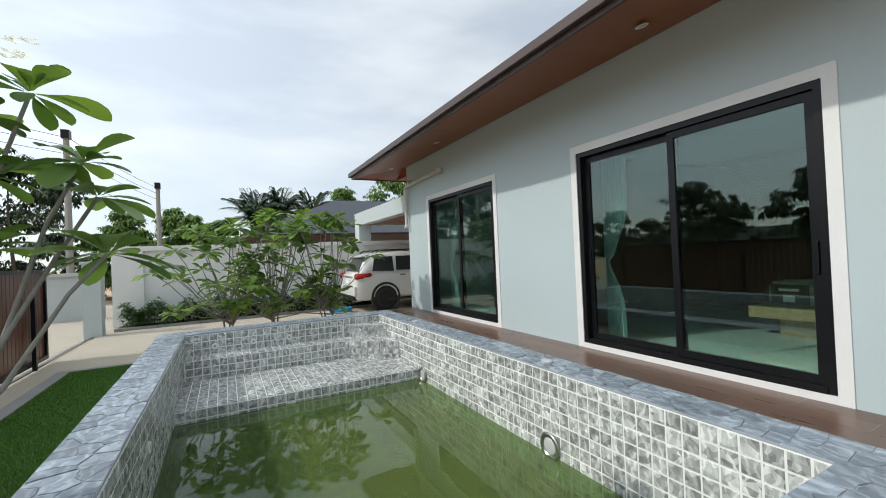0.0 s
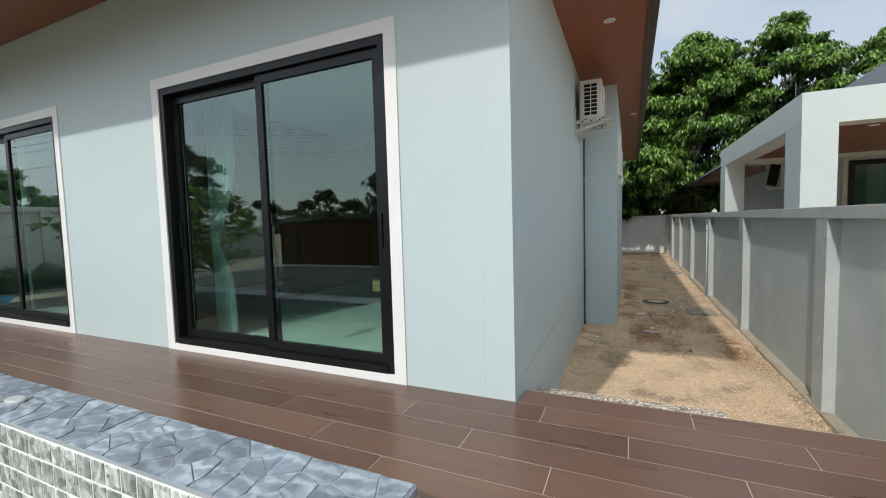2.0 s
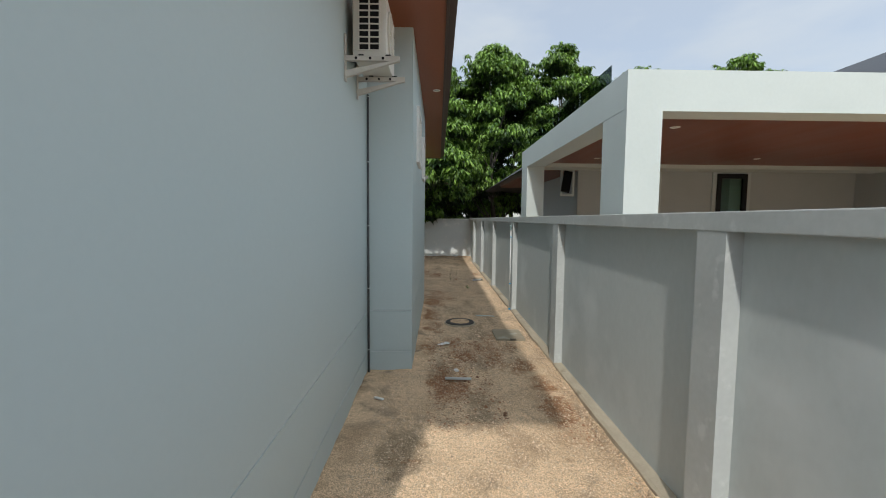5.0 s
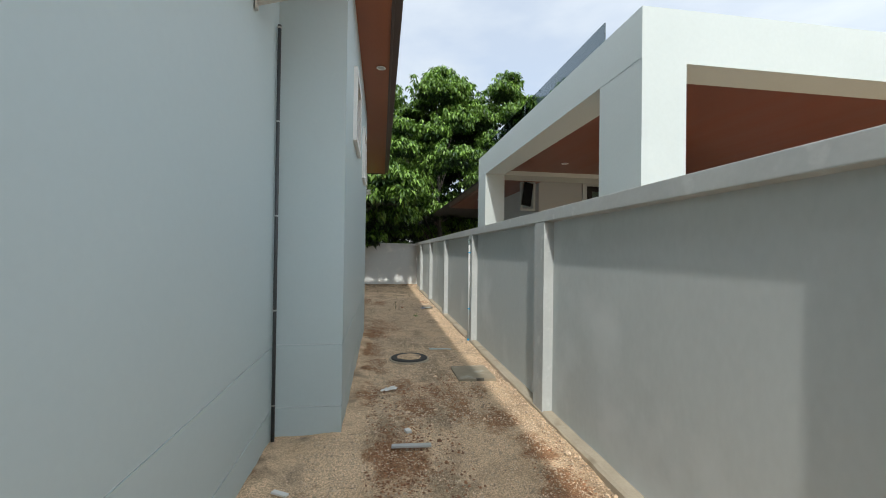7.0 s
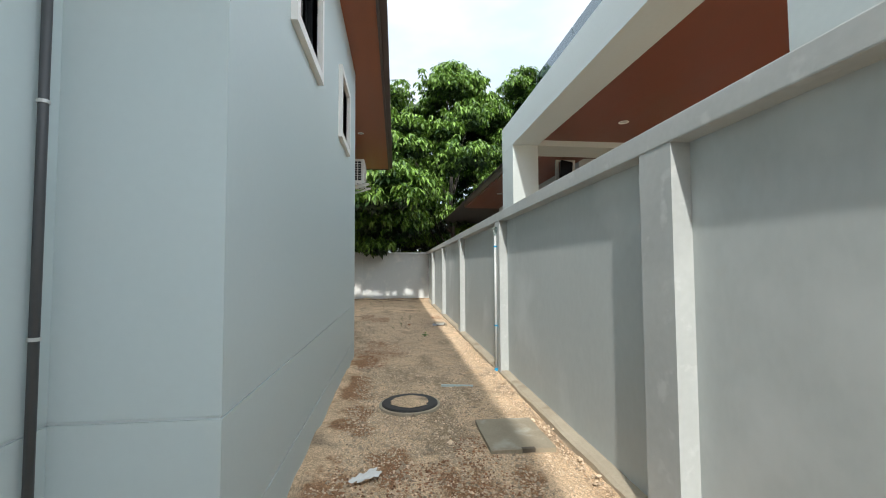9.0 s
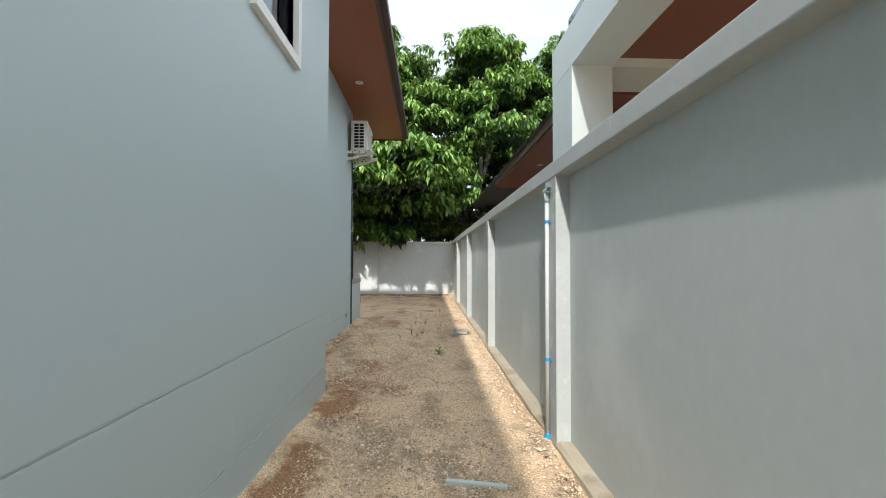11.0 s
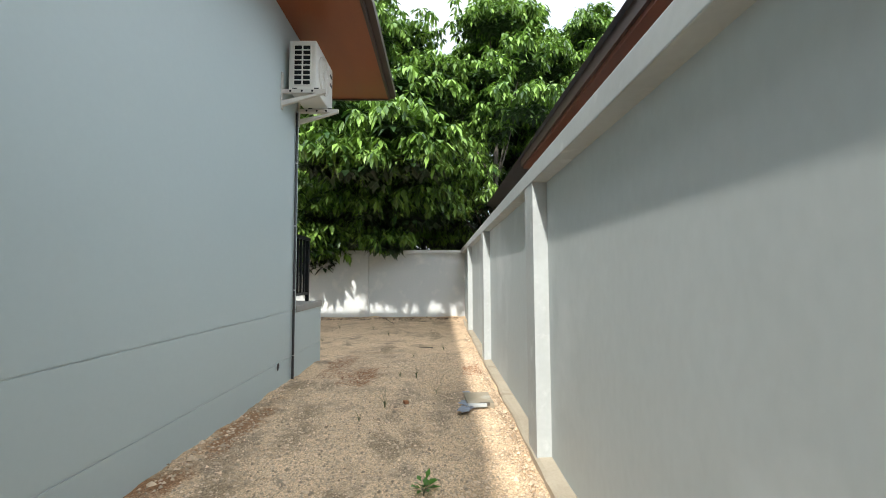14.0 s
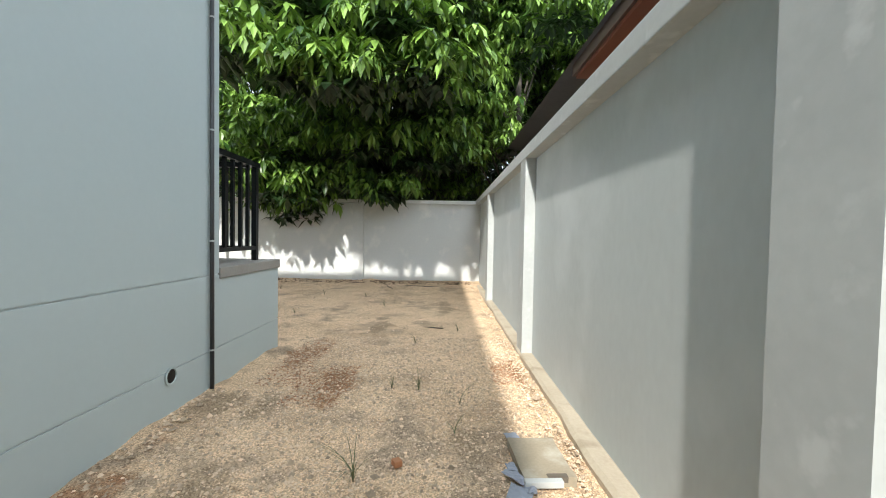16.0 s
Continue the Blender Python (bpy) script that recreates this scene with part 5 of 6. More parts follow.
# ---- parked car ----
def car():
    c = empty("car", (3.38, 12.0, YZ), "white sport utility vehicle parked under the carport, seen from behind", "car")
    PAINT = mat("pearl_white_car_paint", (0.72, 0.72, 0.69), (0.70, 0.70, 0.67), 0.18, bump=0.0, spec=0.6)
    TRIMB = mat("black_car_trim", (0.02, 0.02, 0.022), None, 0.45)
    RED = mat("red_lamp_plastic", (0.50, 0.012, 0.012), (0.42, 0.01, 0.01), 0.12, bump=0.0)
    CGLASS = mat("tinted_car_glass", (0.02, 0.024, 0.026), (0.018, 0.02, 0.022), 0.04, bump=0.0, spec=0.8)

    def loft(name, sections, material, label=""):
        """Cross sections: (x, half width, z bottom, z top, top half width)."""
        bm = bmesh.new()
        rings = []
        for x, w, z0, z1, wt in sections:
            zm = z0 + (z1 - z0) * 0.45
            pts = [(-w * 0.94, z0), (-w, z0 + 0.10), (-w * 1.0, zm), (-(w + wt) / 2 - 0.01, z1 - 0.10), (-wt, z1 - 0.03), (-wt + 0.08, z1), (wt - 0.08, z1), (wt, z1 - 0.03), ((w + wt) / 2 + 0.01, z1 - 0.10), (w, zm), (w, z0 + 0.10), (w * 0.94, z0)]
            rings.append([bm.verts.new((x, y, z)) for y, z in pts])
        k = len(rings[0])
        for a, b in zip(rings, rings[1:]):
            for i in range(k):
                bm.faces.new((a[i], a[(i + 1) % k], b[(i + 1) % k], b[i]))
        bm.faces.new(rings[0])
        bm.faces.new(rings[-1][::-1])
        bmesh.ops.recalc_face_normals(bm, faces=bm.faces)
        return part(name, bm, material, c, label, smooth=True)

    body = loft("body", [(0.0, 0.84, 0.42, 1.00, 0.80), (0.05, 0.90, 0.36, 1.12, 0.86), (0.25, 0.93, 0.34, 1.20, 0.89), (1.2, 0.94, 0.34, 1.18, 0.90), (3.3, 0.94, 0.34, 1.12, 0.90), (3.6, 0.93, 0.34, 1.10, 0.88), (4.5, 0.90, 0.36, 0.98, 0.80), (4.75, 0.80, 0.42, 0.85, 0.70)], PAINT)
    loft("cabin", [(0.16, 0.86, 1.05, 1.24, 0.80), (0.42, 0.87, 1.05, 1.70, 0.68), (0.75, 0.87, 1.05, 1.79, 0.70), (1.6, 0.88, 1.05, 1.82, 0.71), (2.5, 0.88, 1.05, 1.78, 0.70), (3.35, 0.88, 1.05, 1.16, 0.80)], PAINT, "white roof and pillars")
    for s in (-1, 1):
        for x0, x1, t0, t1 in ((0.52, 1.22, 0.62, 1.20), (1.30, 2.12, 1.32, 2.10), (2.18, 3.05, 2.18, 2.55)):
            bm = bmesh.new()
            quad = [(x0, 0.905, 1.22), (x1, 0.905, 1.20), (t1, 0.835, 1.66), (t0, 0.835, 1.66)]
            a, b = [bm.verts.new((x, s * y, z)) for x, y, z in quad], [bm.verts.new((x, s * (y + 0.012), z)) for x, y, z in quad]
            bm.faces.new(a)
            bm.faces.new(b[::-1])
            for i in range(4):
                bm.faces.new((a[i], a[(i + 1) % 4], b[(i + 1) % 4], b[i]))
            bmesh.ops.recalc_face_normals(bm, faces=bm.faces)
            part("side_window", bm, CGLASS, c, "dark tinted side window")
        part("roof_rail", tube([(0.6, s * 0.62, 1.80), (0.75, s * 0.63, 1.86), (2.2, s * 0.63, 1.87), (2.4, s * 0.62, 1.80)], 0.02, 8), TRIMB, c, "black roof rail", smooth=True)
        bm = box((-0.03, 0.50, s * 0.88 - 0.07, s * 0.88 + 0.07, 0.99, 1.17))
        for w in bm.verts:
            w.co.z += 0.05 if w.co.x > 0.3 and w.co.z < 1.1 else 0.0
        bmesh.ops.bevel(bm, geom=list(bm.edges), offset=0.03, segments=2, affect="EDGES")
        part("tail_light", bm, RED, c, "red wrap-around tail lamp", smooth=True)
        part("door_handle", box((1.42, 1.60, s * 0.945 - 0.02, s * 0.945 + 0.02, 1.06, 1.09)), TRIMB, c, bevel=0.006)
        part("sill", box((0.95, 3.4, s * 0.93 - 0.03, s * 0.93 + 0.025, 0.30, 0.38)), TRIMB, c, "black side sill", bevel=0.012)
        for x in (0.92, 3.72):
            w = part("wheel", lathe([(0.30, -0.12), (0.37, -0.115), (0.39, -0.06), (0.39, 0.06), (0.37, 0.115), (0.30, 0.12)], 28, at=(x, s * 0.83, 0.39), axis="y"), mat("tyre_rubber", (0.02, 0.02, 0.02), None, 0.85), c, "black tyre", smooth=True)
            part("rim", lathe([(0.27, s * 0.05), (0.29, s * 0.122), (0.26, s * 0.126), (0.22, s * 0.06), (0.06, s * 0.09), (0.02, s * 0.10)], 24, at=(x, s * 0.83, 0.39), axis="y"), TRIMB, w, "dark alloy rim")
            part("wheel_arch", lathe([(0.38, s * 0.10), (0.46, s * 0.128), (0.475, s * 0.118), (0.475, s * 0.05), (0.38, s * 0.05)], 28, at=(x, s * 0.83, 0.40), axis="y"), TRIMB, w, "black arch trim")
        part("fog_lamp", box((-0.035, 0.05, s * 0.66 - 0.10, s * 0.66 + 0.10, 0.60, 0.68)), RED, c, "small red reflector", bevel=0.01)
        part("exhaust", tube([(-0.05, s * 0.6, 0.33), (0.2, s * 0.6, 0.33)], 0.035, 12), STEEL, c)
    bm = bmesh.new()
    quad = [(0.155, -0.70, 1.22), (0.155, 0.70, 1.22), (0.375, 0.58, 1.64), (0.375, -0.58, 1.64)]
    a, b = [bm.verts.new(q) for q in quad], [bm.verts.new((x - 0.015, y, z + 0.006)) for x, y, z in quad]
    bm.faces.new(a)
    bm.faces.new(b[::-1])
    for i in range(4):
        bm.faces.new((a[i], a[(i + 1) % 4], b[(i + 1) % 4], b[i]))
    bmesh.ops.recalc_face_normals(bm, faces=bm.faces)
    part("rear_window", bm, CGLASS, c, "dark rear window")
    part("spoiler", box((0.28, 0.5, -0.62, 0.62, 1.66, 1.72)), PAINT, c, bevel=0.015)
    part("bumper", box((-0.06, 0.12, -0.88, 0.88, 0.48, 0.78)), PAINT, c, "white rear bumper", bevel=0.04)
    part("bumper_guard", box((-0.075, 0.10, -0.80, 0.80, 0.36, 0.50)), TRIMB, c, "black lower bumper", bevel=0.02)
    part("number_plate", box((-0.02, 0.02, -0.20, 0.20, 0.86, 0.97)), WHITE, c, "white number plate")
    c.scale = (0.89, 0.89, 0.89)
    part("tailgate_strip", box((-0.012, 0.02, -0.45, 0.45, 1.04, 1.08)), STEEL, c, "chrome strip")
    return c


car()
hose = empty("garden_hose", (3.05, 11.6, YZ), "coiled bright blue garden hose on the paving", "hose")
part("coil", tube([((0.26 + 0.05 * math.sin(k * 1.7)) * math.cos(k * 0.35), (0.26 + 0.05 * math.cos(k * 2.3)) * math.sin(k * 0.35), 0.02 + 0.001 * k + 0.012 * math.sin(k * 0.9)) for k in range(110)], 0.012, 6), BLUE, hose, smooth=True)

# ---- gate and posts ----
GATEWOOD = mat("red_brown_gate_slat", (0.13, 0.045, 0.022), (0.085, 0.03, 0.015), 0.35, stretch=(1, 1, 0.2), fine=30, rnd=0.2)
gate = empty("sliding_gate", (-2.28, 6, YZ), "sliding gate of red-brown upright slats in a dark frame", "gate")
gate.location = (0, 0, 0)
part("gate_frame", box((-2.30, -2.26, 1.0, 9.3, YZ + 0.06, YZ + 0.12), (-2.30, -2.26, 1.0, 9.3, 1.86, 1.91), (-2.30, -2.26, 9.25, 9.3, YZ + 0.12, 1.86)), BLACK, gate)
slat = mesh_of("slat", box((-2.315, -2.295, 0, 0.105, YZ + 0.10, 1.90)), GATEWOOD)
for k in range(70):
    shared("slat", slat, (0, 1.02 + k * 0.118, 0), gate)
for y in (5.4, 8.6):
    part("brace", box((-2.25, -2.20, y, y + 0.05, YZ, 1.6)), BLACK, gate, "dark upright brace")
part("rail", box((-2.31, -2.25, 0.0, 12.0, YZ - 0.01, YZ + 0.012)), STEEL, gate, "steel floor rail")
gp = empty("gate_post", (-2.2, 12.0, YZ), "white square gate post at the yard corner", "post")
part("shaft", box((-0.22, 0.10, -0.15, 0.15, -0.1, 1.58)), NWHITE, gp, bevel=0.008)
part("cap", box((-0.25, 0.13, -0.18, 0.18, 1.58, 1.64)), NWHITE, gp, bevel=0.008)
fence_run("wall_west_lane", "x", -9.0, -3.0, 16.5, -1, [-8.9, -6.0, -3.2], zc=1.7, zt=1.8, label="grey boundary wall across the lane")


def utility_pole(at, h, arm=True, name="utility_pole"):
    p = empty(name, at, "tall grey concrete utility pole beside the lane", "pole", "utility poles")
    part("shaft", tube([(0, 0, 0), (0, 0, h)], [0.13, 0.09], 8), CONC, p)
    if not arm:
        part("camera_box", box((-0.12, 0.12, -0.15, 0.15, h - 0.3, h)), BLACK, p, "small dark box")
        return p
    part("crossarm", box((-0.5, 0.5, -0.05, 0.05, h - 0.5, h - 0.4)), CONC, p)
    for x in (-0.4, 0.0, 0.4):
        part("insulator", lathe([(0.04, h - 0.4), (0.06, h - 0.34), (0.03, h - 0.28), (0.01, h - 0.26)], 10, at=(x, 0, 0)), BLACK, p)
    return p


utility_pole((-4.65, 20, 0), 7.0, False)
utility_pole((-2.6, 26, 0), 6.2, False)


def power_line(a, b, sag):
    pts = [tuple(Vector(a).lerp(Vector(b), k / 10) - Vector((0, 0, sag * (1 - (k / 5 - 1) ** 2)))) for k in range(11)]
    return obj("power_line", tube(pts, 0.009, 5), BLACK, label="thin black power line between utility poles", category="cable")


for dz in (0.15, 0.45, 0.75, 1.5):
    power_line((-4.6, 20, 6.9 - dz), (-2.6, 26, 6.1 - dz), 0.12)
    power_line((-4.7, 20, 6.9 - dz), (-12.5, 6, 7.0 - dz), 0.35)
utility_pole((-12.5, 6, 0), 7.2, False)
utility_pole((-30, -6, 0), 9.0)
utility_pole((-38, 12, 0), 9.0)
fh = empty("far_house", (6, 24, 0), "dark-roofed bungalow behind the far wall", "house")
fh.location = (0, 0, 0)
part("wall", box((1.9, 12.7, 19.5, 27.0, 0, 3.0)), mat("far_house_brown_wall", (0.12, 0.06, 0.05), (0.2, 0.19, 0.18), 0.8, scale=0.4), fh, "brown and grey wall")
for x in (2.7, 5.3, 7.9):
    part("window", box((x, x + 1.5, 19.46, 19.52, 1.4, 2.6)), CONC, fh, "dark window")
hip_roof("roof", 0.9, 13.7, 18.3, 28.0, 3.0, 2.1, ROOF, "dark grey roof", parent=fh)


def leafy_weed(at, seed):
    """A small seedling with a few broad leaves."""
    r = np.random.default_rng(seed)
    n = 16
    a, p = r.uniform(0, 6.28, n), r.uniform(0.1, 0.9, n)
    d = np.stack((np.cos(a) * np.cos(p), np.sin(a) * np.cos(p), np.sin(p)), -1)
    o = np.array(at) + d * r.uniform(0.01, 0.05, (n, 1))
    v, f = leaf_cards(o, d, r.uniform(0.045, 0.075, n), r.uniform(0.025, 0.035, n), 0.25, None)
    raw_mesh("weed", v, f, GRASS, label="small leafy green weed in the gravel", category="weed", smooth=True)


# ---- plants ----
def leaf_cards(origins, dirs, length, width, droop, rr):
    """Folded leaves, six corners each: base, two flanks, tip and a raised midrib."""
    n = len(origins)
    d = dirs / np.linalg.norm(dirs, axis=1, keepdims=True)
    up = np.array((0, 0, 1.0))
    side = np.cross(d, up)
    side /= np.linalg.norm(side, axis=1, keepdims=True) + 1e-6
    nrm = np.cross(side, d)
    L, W = length[:, None], width[:, None]
    sag = -up * droop * L
    v = np.stack((origins, origins + d * L * 0.5 + side * W * 0.5 + nrm * W * 0.12 + sag * 0.3, origins + d * L + sag, origins + d * L * 0.5 - side * W * 0.5 + nrm * W * 0.12 + sag * 0.3, origins + d * L * 0.5 + sag * 0.25), 1)
    f = np.array([(0, 1, 4), (1, 2, 4), (2, 3, 4), (3, 0, 4)])
    return v.reshape(-1, 3), (f[None] + 5 * np.arange(n)[:, None, None]).reshape(-1, 3)


def whorls(centres, per, length, width, pitch, seed):
    """Umbrella-like whorls of drooping leaves at each centre."""
    r = np.random.default_rng(seed)
    n = len(centres)
    a = r.uniform(0, 6.28, (n, 1)) + np.arange(per)[None] * (6.283 / per) + r.uniform(-0.3, 0.3, (n, per))
    p = r.uniform(pitch[0], pitch[1], (n, per))
    d = np.stack((np.cos(a) * np.cos(p), np.sin(a) * np.cos(p), np.sin(p)), -1).reshape(-1, 3)
    o = np.repeat(centres, per, 0) + d * 0.03 + r.normal(0, 0.02, (n * per, 3))
    L = length * r.uniform(0.7, 1.25, n * per)
    return leaf_cards(o, d, L, width / length * L, 0.35, r)


def crown_points(pads, per_pad, seed):
    r = np.random.default_rng(seed)
    out = []
    for cx, cy, cz, rad in pads:
        d = r.normal(0, 1, (per_pad, 3))
        d[:, 2] = np.abs(d[:, 2]) * 0.9 - 0.18
        d /= np.linalg.norm(d, axis=1, keepdims=True)
        out.append(np.array((cx, cy, cz)) + d * np.array((rad, rad, rad * 0.58)) * r.uniform(0.45, 1.22, (per_pad, 1)))
    return np.concatenate(out)


def tree(name, base, height, spread, seed, material=LEAF_R, pads=60, per_pad=42, leaf=0.21, low=0.2, label="tall rubber tree with drooping glossy leaves", lean=(0, 0), per=8, squash=1.0, limbs=False, extra=()):
    r = random.Random(seed)
    t = empty(name, base, label, "tree", "trees round the plot")
    top = Vector((lean[0], lean[1], height * 0.8))
    trunk = [Vector((lean[0] * k / 6 + 0.12 * math.sin(k + seed), lean[1] * k / 6 + 0.12 * math.cos(k * 1.3 + seed), top.z * k / 6)) for k in range(7)]
    part("trunk", tube(trunk, [0.13 * (1 - k / 8) * height / 9 for k in range(7)], 9), BARK, t, smooth=True)
    ps = []
    for k in range(pads):
        h = low + (1 - low) * ((k + r.random()) / pads)
        prof = math.sin(math.pi * min(1, 0.22 + 0.80 * (h - low) / (1 - low))) ** 0.7
        a, q = r.uniform(0, 6.28), spread * prof * math.sqrt(r.uniform(0.12, 1.0))
        p = Vector((lean[0] * h + q * math.cos(a), lean[1] * h + q * math.sin(a) * squash, height * h * 0.97 + r.uniform(-0.3, 0.3)))
        ps.append((*p, spread * r.uniform(0.12, 0.30)))
        if limbs and k % 5 == 0:
            j = max(1, min(6, int(h * 6)))
            s = trunk[j - 1]
            part("limb", tube([s, s.lerp(p, 0.5) + Vector((0, 0, -0.15)), p], [0.045 * height / 9, 0.025, 0.010], 5), BARK, t)
    ps += [(x - base[0], y - base[1], z - base[2], q) for x, y, z, q in extra]
    v, f = whorls(crown_points(ps, per_pad, seed), per, leaf, leaf * 0.42, (-1.2, -0.05), seed)
    raw_mesh("crown", v, f, material, t, "drooping green leaves")
    # extra dark leaves, added to paint the crown's inner shade
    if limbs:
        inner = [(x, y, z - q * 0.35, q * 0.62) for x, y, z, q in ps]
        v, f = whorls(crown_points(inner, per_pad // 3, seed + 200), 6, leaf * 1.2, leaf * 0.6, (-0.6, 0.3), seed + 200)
        raw_mesh("inner_foliage", v, f, LEAF_D, t, "dark leaves standing in for the shade inside the crown")
    return t


# the rubber plantation behind the back wall
tree("rubber_tree", (24.6, 1.2, 0), 9.3, 3.7, 1, pads=100, low=0.20, lean=(-1.2, 0.5), per_pad=72, leaf=0.205, per=9, limbs=True,
     extra=((21.2, 2.3, 2.0, 0.75), (21.5, 3.1, 2.2, 0.8), (21.7, 1.6, 2.2, 0.7), (21.4, 2.7, 2.8, 0.9), (20.9, 3.6, 2.5, 0.8), (21.9, 1.0, 2.7, 0.75), (21.6, 1.7, 3.3, 0.9), (22.3, 0.3, 2.7, 0.8), (22.5, -0.6, 2.9, 0.8),
            (20.6, 0.6, 3.7, 0.8), (20.2, 1.5, 3.9, 0.9), (21.0, -0.2, 3.6, 0.8), (19.9, 2.6, 3.9, 0.9), (20.9, -0.7, 4.1, 0.7), (20.4, 0.4, 4.5, 0.8), (21.6, -0.4, 3.1, 0.7), (19.7, 1.2, 4.6, 0.8), (19.3, -0.2, 3.4, 0.6), (19.3, 0.6, 3.3, 0.6), (19.4, 1.3, 3.4, 0.6), (19.2, 0.1, 4.0, 0.7), (19.6, -0.6, 3.8, 0.5)))
tree("rubber_tree", (25.0, -2.6, 0), 10.0, 3.3, 2, pads=85, low=0.24, lean=(-0.3, 0), leaf=0.20, per_pad=76, per=9, limbs=True)
tree("rubber_tree", (24.6, 5.4, 0), 9.8, 3.4, 3, pads=80, low=0.14, lean=(-0.8, 0), leaf=0.19, per_pad=80, limbs=True)
tree("rubber_tree", (26.5, -6.4, 0), 10.9, 3.0, 4, pads=70, low=0.2, leaf=0.22, per_pad=60, limbs=True)
tree("rubber_tree", (27.5, -10.8, 0), 10.2, 3.4, 5, pads=60, low=0.3, leaf=0.26, per_pad=44)
tree("rubber_tree", (28.0, -17.2, 0), 11.2, 3.0, 6, pads=60, low=0.3, leaf=0.26, per_pad=44)
tree("rubber_tree", (29.0, -22.5, 0), 9.4, 3.2, 7, pads=60, low=0.3, leaf=0.28, per_pad=40)
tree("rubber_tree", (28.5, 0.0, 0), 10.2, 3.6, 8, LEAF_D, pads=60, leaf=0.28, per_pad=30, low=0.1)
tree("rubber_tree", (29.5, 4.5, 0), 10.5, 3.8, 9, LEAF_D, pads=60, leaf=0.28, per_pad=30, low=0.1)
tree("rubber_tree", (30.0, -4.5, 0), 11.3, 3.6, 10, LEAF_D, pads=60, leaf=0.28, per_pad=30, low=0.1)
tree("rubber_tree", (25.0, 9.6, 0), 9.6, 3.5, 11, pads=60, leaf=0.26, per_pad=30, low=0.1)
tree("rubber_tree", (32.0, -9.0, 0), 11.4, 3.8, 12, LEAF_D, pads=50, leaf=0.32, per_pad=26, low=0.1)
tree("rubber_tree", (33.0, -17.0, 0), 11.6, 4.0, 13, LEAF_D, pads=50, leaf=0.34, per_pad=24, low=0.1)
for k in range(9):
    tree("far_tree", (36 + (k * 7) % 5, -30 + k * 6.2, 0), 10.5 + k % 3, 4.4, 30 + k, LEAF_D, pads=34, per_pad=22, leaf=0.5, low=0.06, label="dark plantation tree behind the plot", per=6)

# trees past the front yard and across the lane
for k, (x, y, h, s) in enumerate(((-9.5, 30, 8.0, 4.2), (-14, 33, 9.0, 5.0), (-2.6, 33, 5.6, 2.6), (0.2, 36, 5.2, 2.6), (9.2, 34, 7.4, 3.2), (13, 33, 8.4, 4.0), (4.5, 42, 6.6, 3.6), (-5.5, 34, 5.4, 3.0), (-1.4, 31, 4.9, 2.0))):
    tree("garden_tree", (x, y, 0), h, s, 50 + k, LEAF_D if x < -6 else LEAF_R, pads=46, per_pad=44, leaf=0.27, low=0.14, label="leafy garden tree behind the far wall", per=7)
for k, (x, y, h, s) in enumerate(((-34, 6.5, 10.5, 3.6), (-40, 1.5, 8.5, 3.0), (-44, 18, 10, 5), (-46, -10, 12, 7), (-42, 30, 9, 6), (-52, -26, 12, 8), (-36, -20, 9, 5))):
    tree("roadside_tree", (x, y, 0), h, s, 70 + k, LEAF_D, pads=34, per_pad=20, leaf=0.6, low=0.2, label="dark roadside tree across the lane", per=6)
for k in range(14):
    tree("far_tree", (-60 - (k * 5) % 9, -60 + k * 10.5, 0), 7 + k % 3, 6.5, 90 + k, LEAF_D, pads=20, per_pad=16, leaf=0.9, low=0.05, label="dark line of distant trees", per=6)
HILL = mat("wooded_hill", (0.03, 0.05, 0.03), (0.018, 0.032, 0.022), 0.95, scale=0.05, fine=0.4, bump=0.6, depth=2.0)
v, f = [], []
for j in range(10):
    for i in range(61):
        a = i / 60
        prof = 34 * math.exp(-((a - 0.36) / 0.10) ** 2) + 20 * math.exp(-((a - 0.22) / 0.08) ** 2) + 12 + 4 * noise.noise(Vector((a * 9, 0, 0)))
        v.append((-260 - j * 12, -300 + 600 * a, prof * math.sin(math.pi * j / 9) if j < 5 else prof * math.sin(math.pi * j / 9)))
f = [(j * 61 + i, j * 61 + i + 1, (j + 1) * 61 + i + 1, (j + 1) * 61 + i) for j in range(9) for i in range(60)]
raw_mesh("backdrop", v, f, HILL, label="low wooded hills in the distance", category="hill", kind="structure", smooth=True)


def palm(at, h, seed):
    r = random.Random(seed)
    p = empty("palm_tree", at, "oil palm with arching feathery fronds", "palm", "palms behind the far wall")
    part("trunk", tube([(0, 0, 0), (0.05, 0.05, h * 0.5), (0, 0, h)], [0.3, 0.25, 0.28], 9), BARK, p, smooth=True)
    o, d, ln, wd = [], [], [], []
    for k in range(34):
        a, e = r.uniform(0, 6.28), r.uniform(0.1, 1.4)
        L = r.uniform(2.3, 3.2)
        for i in range(1, 26):
            t = i / 25
            hx = L * t * math.cos(e)
            pt = Vector((hx * math.cos(a), hx * math.sin(a), h + L * t * math.sin(e) - 1.2 * t * t))
            for s in (-1, 1):
                o.append(pt)
                d.append((math.cos(a) * 0.6 - s * math.sin(a), math.sin(a) * 0.6 + s * math.cos(a), -0.35))
                ln.append(0.62 * (1 - 0.6 * t))
                wd.append(0.075)
    v, f = leaf_cards(np.array(o), np.array(d), np.array(ln), np.array(wd), 0.3, None)
    raw_mesh("crown", v, f, LEAF_D, p, "green fronds")


for k, (x, y, h) in enumerate(((2.2, 31, 5.0), (4.2, 32, 5.5), (6.0, 31, 5.3), (3.2, 33.5, 5.6))):
    palm((x, y, 0), h, k)


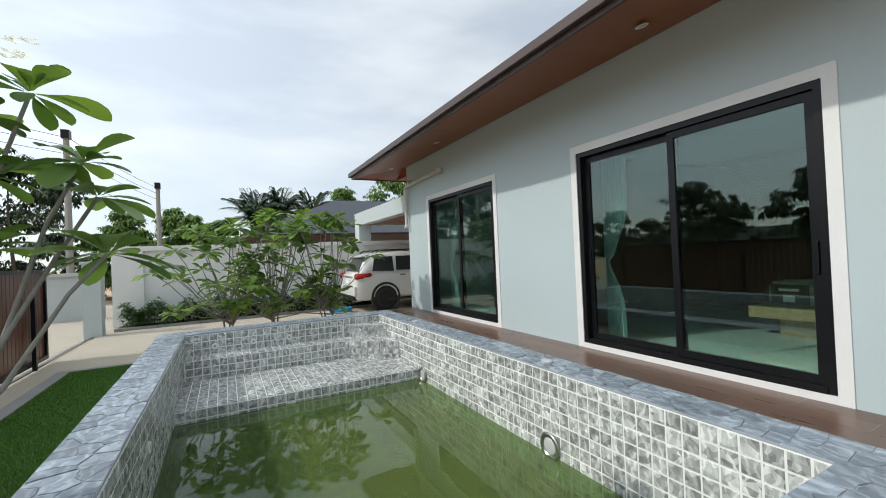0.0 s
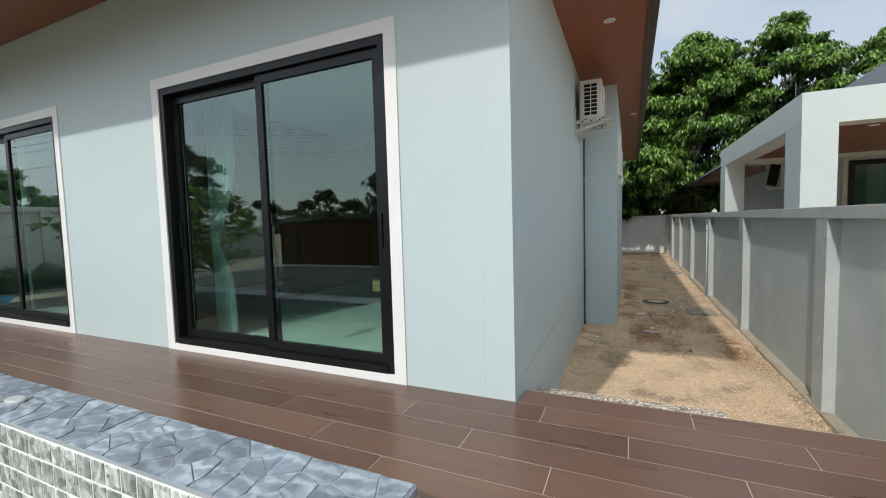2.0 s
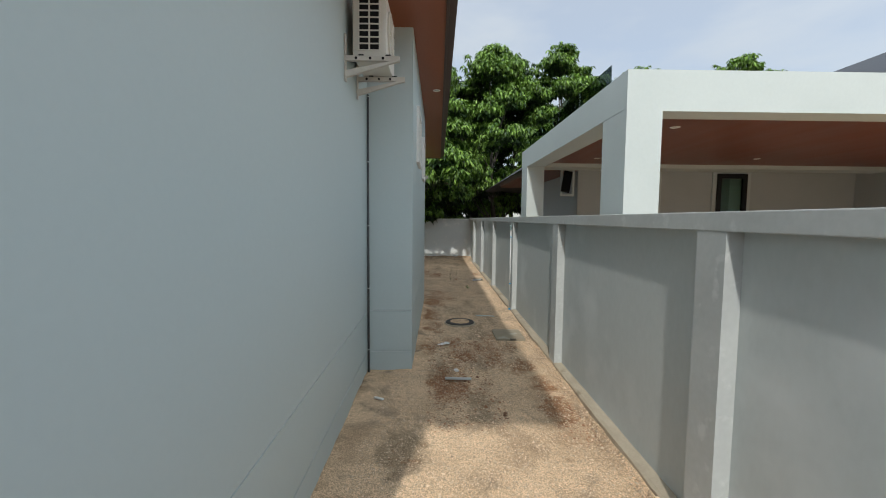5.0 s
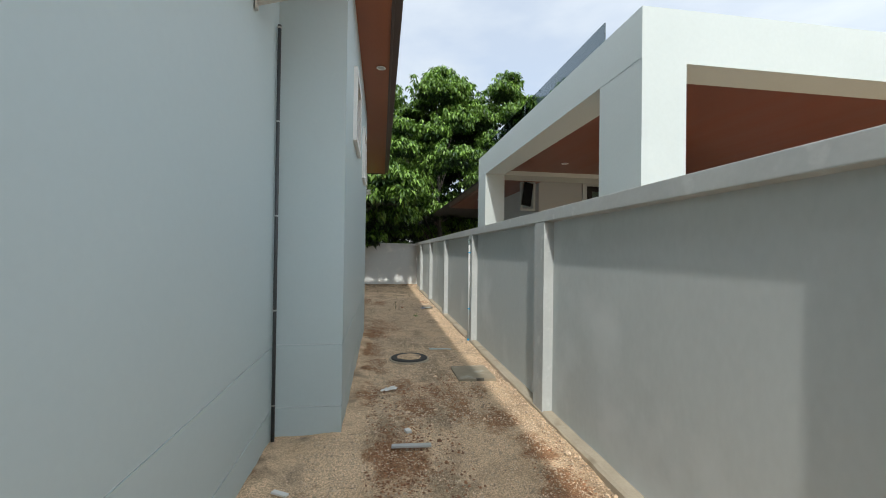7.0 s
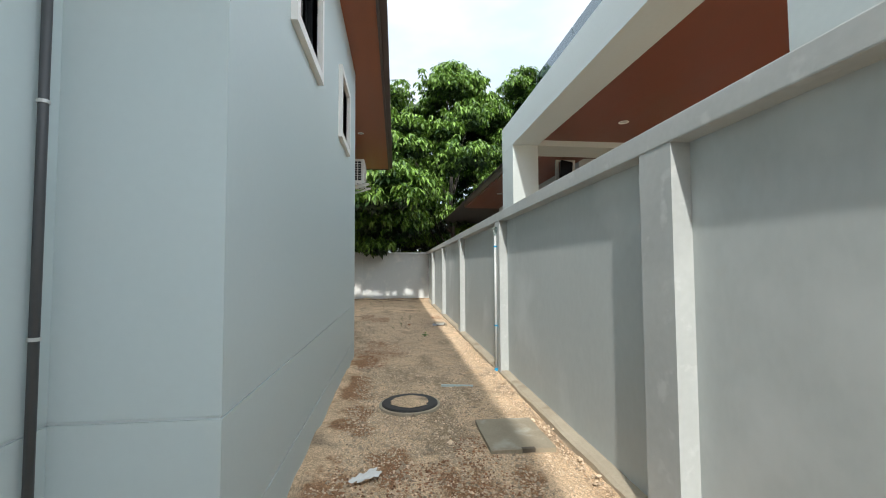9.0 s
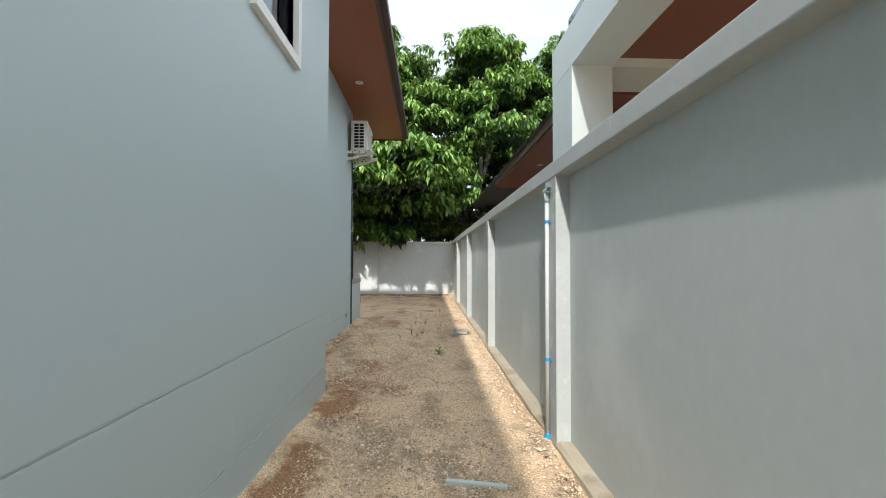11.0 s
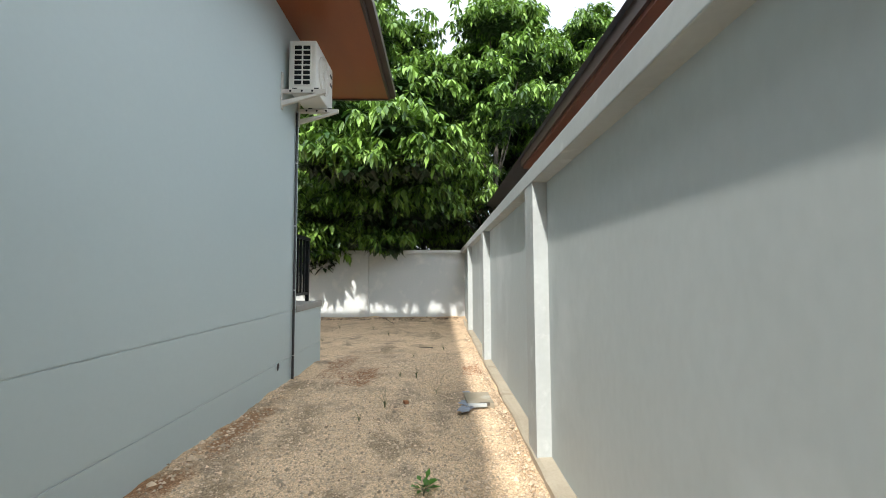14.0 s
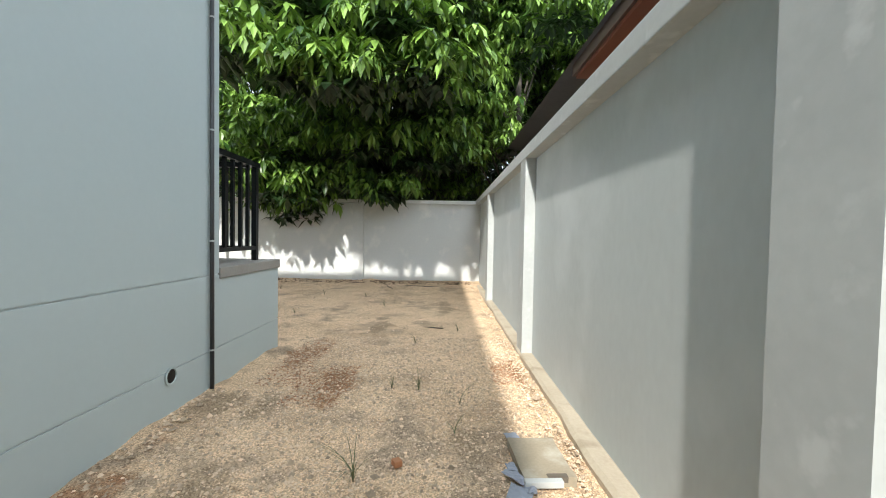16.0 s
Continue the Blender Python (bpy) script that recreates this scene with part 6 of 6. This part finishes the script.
def oblong_leaves(centres, per, length, seed):
    """Long leaves with rounded ends, widest past the middle, fanned round each stem tip."""
    r = np.random.default_rng(seed)
    rows = ((0.0, 0.08), (0.12, 0.14), (0.34, 0.55), (0.56, 0.90), (0.74, 1.0), (0.88, 0.86), (0.96, 0.55), (1.0, 0.12))
    n = len(centres) * per
    a = (r.uniform(0, 6.28, (len(centres), 1)) + np.arange(per)[None] * 2.4).ravel()
    p = r.uniform(-0.35, 0.85, n)
    d = np.stack((np.cos(a) * np.cos(p), np.sin(a) * np.cos(p), np.sin(p)), -1)
    side = np.stack((-np.sin(a), np.cos(a), r.uniform(-0.3, 0.3, n)), -1)
    nrm = np.cross(d, side)
    L = (length * r.uniform(0.7, 1.2, n))[:, None]
    W = L * 0.225
    o = np.repeat(centres, per, 0)
    v = []
    for t, w in rows:
        mid = o + d * L * (0.08 + t) - np.array((0, 0, 1.0)) * L * 0.28 * t * t
        v += [mid - side * W * w + nrm * W * w * 0.25, mid, mid + side * W * w + nrm * W * w * 0.25]
    k = len(rows)
    v = np.stack(v, 1).reshape(-1, 3)
    f = np.array([(3 * i + c, 3 * i + c + 1, 3 * i + c + 4, 3 * i + c + 3) for i in range(k - 1) for c in (0, 1)])
    return v, (f[None] + 3 * k * np.arange(n)[:, None, None]).reshape(-1, 4)


PETAL = leafy("white_petal", (0.70, 0.70, 0.62), (0.80, 0.80, 0.74), 0.5)


def frangipani(name, base, tips, seed, leaf=0.27, per=13, r0=0.035, flowers=(), label="frangipani shrub with bare grey stems and long leaves"):
    """Forking pale stems, each ending in a whorl of long leaves."""
    r = random.Random(seed)
    t = empty(name, base, label, "shrub", "frangipani shrubs")
    b = Vector(base)
    centres = []
    forks = [Vector((r.uniform(-0.12, 0.12), r.uniform(-0.12, 0.12), 0.35 + 0.1 * k)) for k in range(3)]
    for k, tip in enumerate(tips):
        p = Vector(tip) - b
        f = forks[k % 3]
        mid = f.lerp(p, 0.5) + Vector((r.uniform(-0.06, 0.06), r.uniform(-0.06, 0.06), -0.06))
        part("stem", tube([(0, 0, -0.05), f * 0.6, f, mid, f.lerp(p, 0.82), p], [r0, r0 * 0.9, r0 * 0.8, r0 * 0.55, r0 * 0.42, r0 * 0.4], 8), FRANBARK, t, smooth=True)
        centres.append(p)
    c = np.array([tuple(p) for p in centres])
    v, f = oblong_leaves(c, per, leaf, seed)
    raw_mesh("foliage", v, f, LEAF_F, t, "long rounded green leaves", smooth=True)
    for p in flowers:
        o, d = [], []
        q = Vector(p) - b
        for _ in range(5):
            w = q + Vector((r.uniform(-0.05, 0.05), r.uniform(-0.05, 0.05), r.uniform(-0.03, 0.05)))
            for k in range(5):
                a = k * 1.257 + r.random()
                o.append(tuple(w))
                d.append((math.cos(a), math.sin(a), 0.4))
        v, f = leaf_cards(np.array(o), np.array(d), np.full(len(o), 0.045), np.full(len(o), 0.028), 0.1, None)
        raw_mesh("flower", v, f, PETAL, t, "white flowers", kind="stuff")
    return t


rf = random.Random(11)
frangipani("frangipani", (-1.05, 2.7, YZ), [(-0.43, 2.75, 2.66), (-0.26, 2.75, 2.37), (-0.18, 2.75, 1.95), (-0.22, 2.80, 2.22), (-0.60, 2.75, 2.30), (-0.62, 2.7, 2.52), (-0.9, 2.5, 2.5), (-1.2, 2.9, 2.4), (-1.5, 2.5, 2.2), (-0.62, 2.8, 1.98)], 5,
           leaf=0.235, per=14, r0=0.021, flowers=[(-0.46, 2.75, 2.83)])
for k, (x, y) in enumerate(((0.3, 8.7), (1.15, 8.95), (2.1, 8.9))):
    tips = []
    for _ in range(36):
        a, h = rf.uniform(0, 6.28), rf.uniform(0.55, 2.35)
        q = rf.uniform(0.3, 1.0) * (1.3 - 0.35 * abs(h - 1.2))
        tips.append((x + q * math.cos(a), y + q * 0.8 * math.sin(a), YZ + h))
    frangipani("frangipani", (x, y, YZ), tips, 20 + k, leaf=0.25, per=13, r0=0.017)


def hedge(x0, x1, y, seed):
    r = np.random.default_rng(seed)
    n = int((x1 - x0) * 620)
    c = np.stack((r.uniform(x0, x1, n), y + r.normal(0, 0.16, n), YZ + 0.05 + 0.62 * r.random(n) ** 0.8 * (0.75 + 0.25 * np.sin(r.uniform(0, 1, n) * 3))), -1)
    c[:, 2] *= 0.9 + 0.12 * np.sin(c[:, 0] * 9)
    v, f = whorls(c, 6, 0.075, 0.035, (-0.4, 0.9), seed)
    h = raw_mesh("hedge", v, f, LEAF_H, label="low dark green hedge along the far wall", category="hedge", kind="stuff")
    return h


hedge(-1.9, 4.0, 12.8, 3)
obj("planting_bed", box((-2.0, 4.2, 12.5, 13.2, 0.3, YZ + 0.03)), LAWN, label="dark soil bed under the hedge", category="planting bed", kind="structure")
obj("bed_kerb", box((-2.0, 4.2, 12.38, 12.5, 0.3, YZ + 0.06)), KERB, label="grey kerb of the planting bed", category="kerb", kind="structure")


def lawn(n, seed):
    r = np.random.default_rng(seed)
    o = np.stack((r.uniform(-1.70, -0.51, n), r.uniform(2.6, 8.1, n), np.full(n, YZ - 0.006)), -1)
    a = r.uniform(0, 6.28, n)
    d = np.stack((np.cos(a) * 0.5, np.sin(a) * 0.5, np.ones(n)), -1)
    v, f = leaf_cards(o, d, r.uniform(0.02, 0.045, n), np.full(n, 0.006), 0.1, r)
    raw_mesh("grass", v, f, GRASS, label="short green lawn grass", category="grass", kind="stuff")


lawn(60000, 7)
fl = obj("fallen_leaf", lathe([(0.05, 0.0), (0.045, 0.006), (0.01, 0.004)], 10), mat("dry_leaf", (0.28, 0.14, 0.05), None, 0.8), label="dry brown leaf fallen on the lawn", category="leaf")
fl.matrix_basis = pose(-0.85, 3.9, YZ + 0.03, 8, 5, 30) @ Matrix.Diagonal((1.3, 0.6, 1, 1))

leafy_weed((13.92, -0.61, GZ - 0.005), 4)
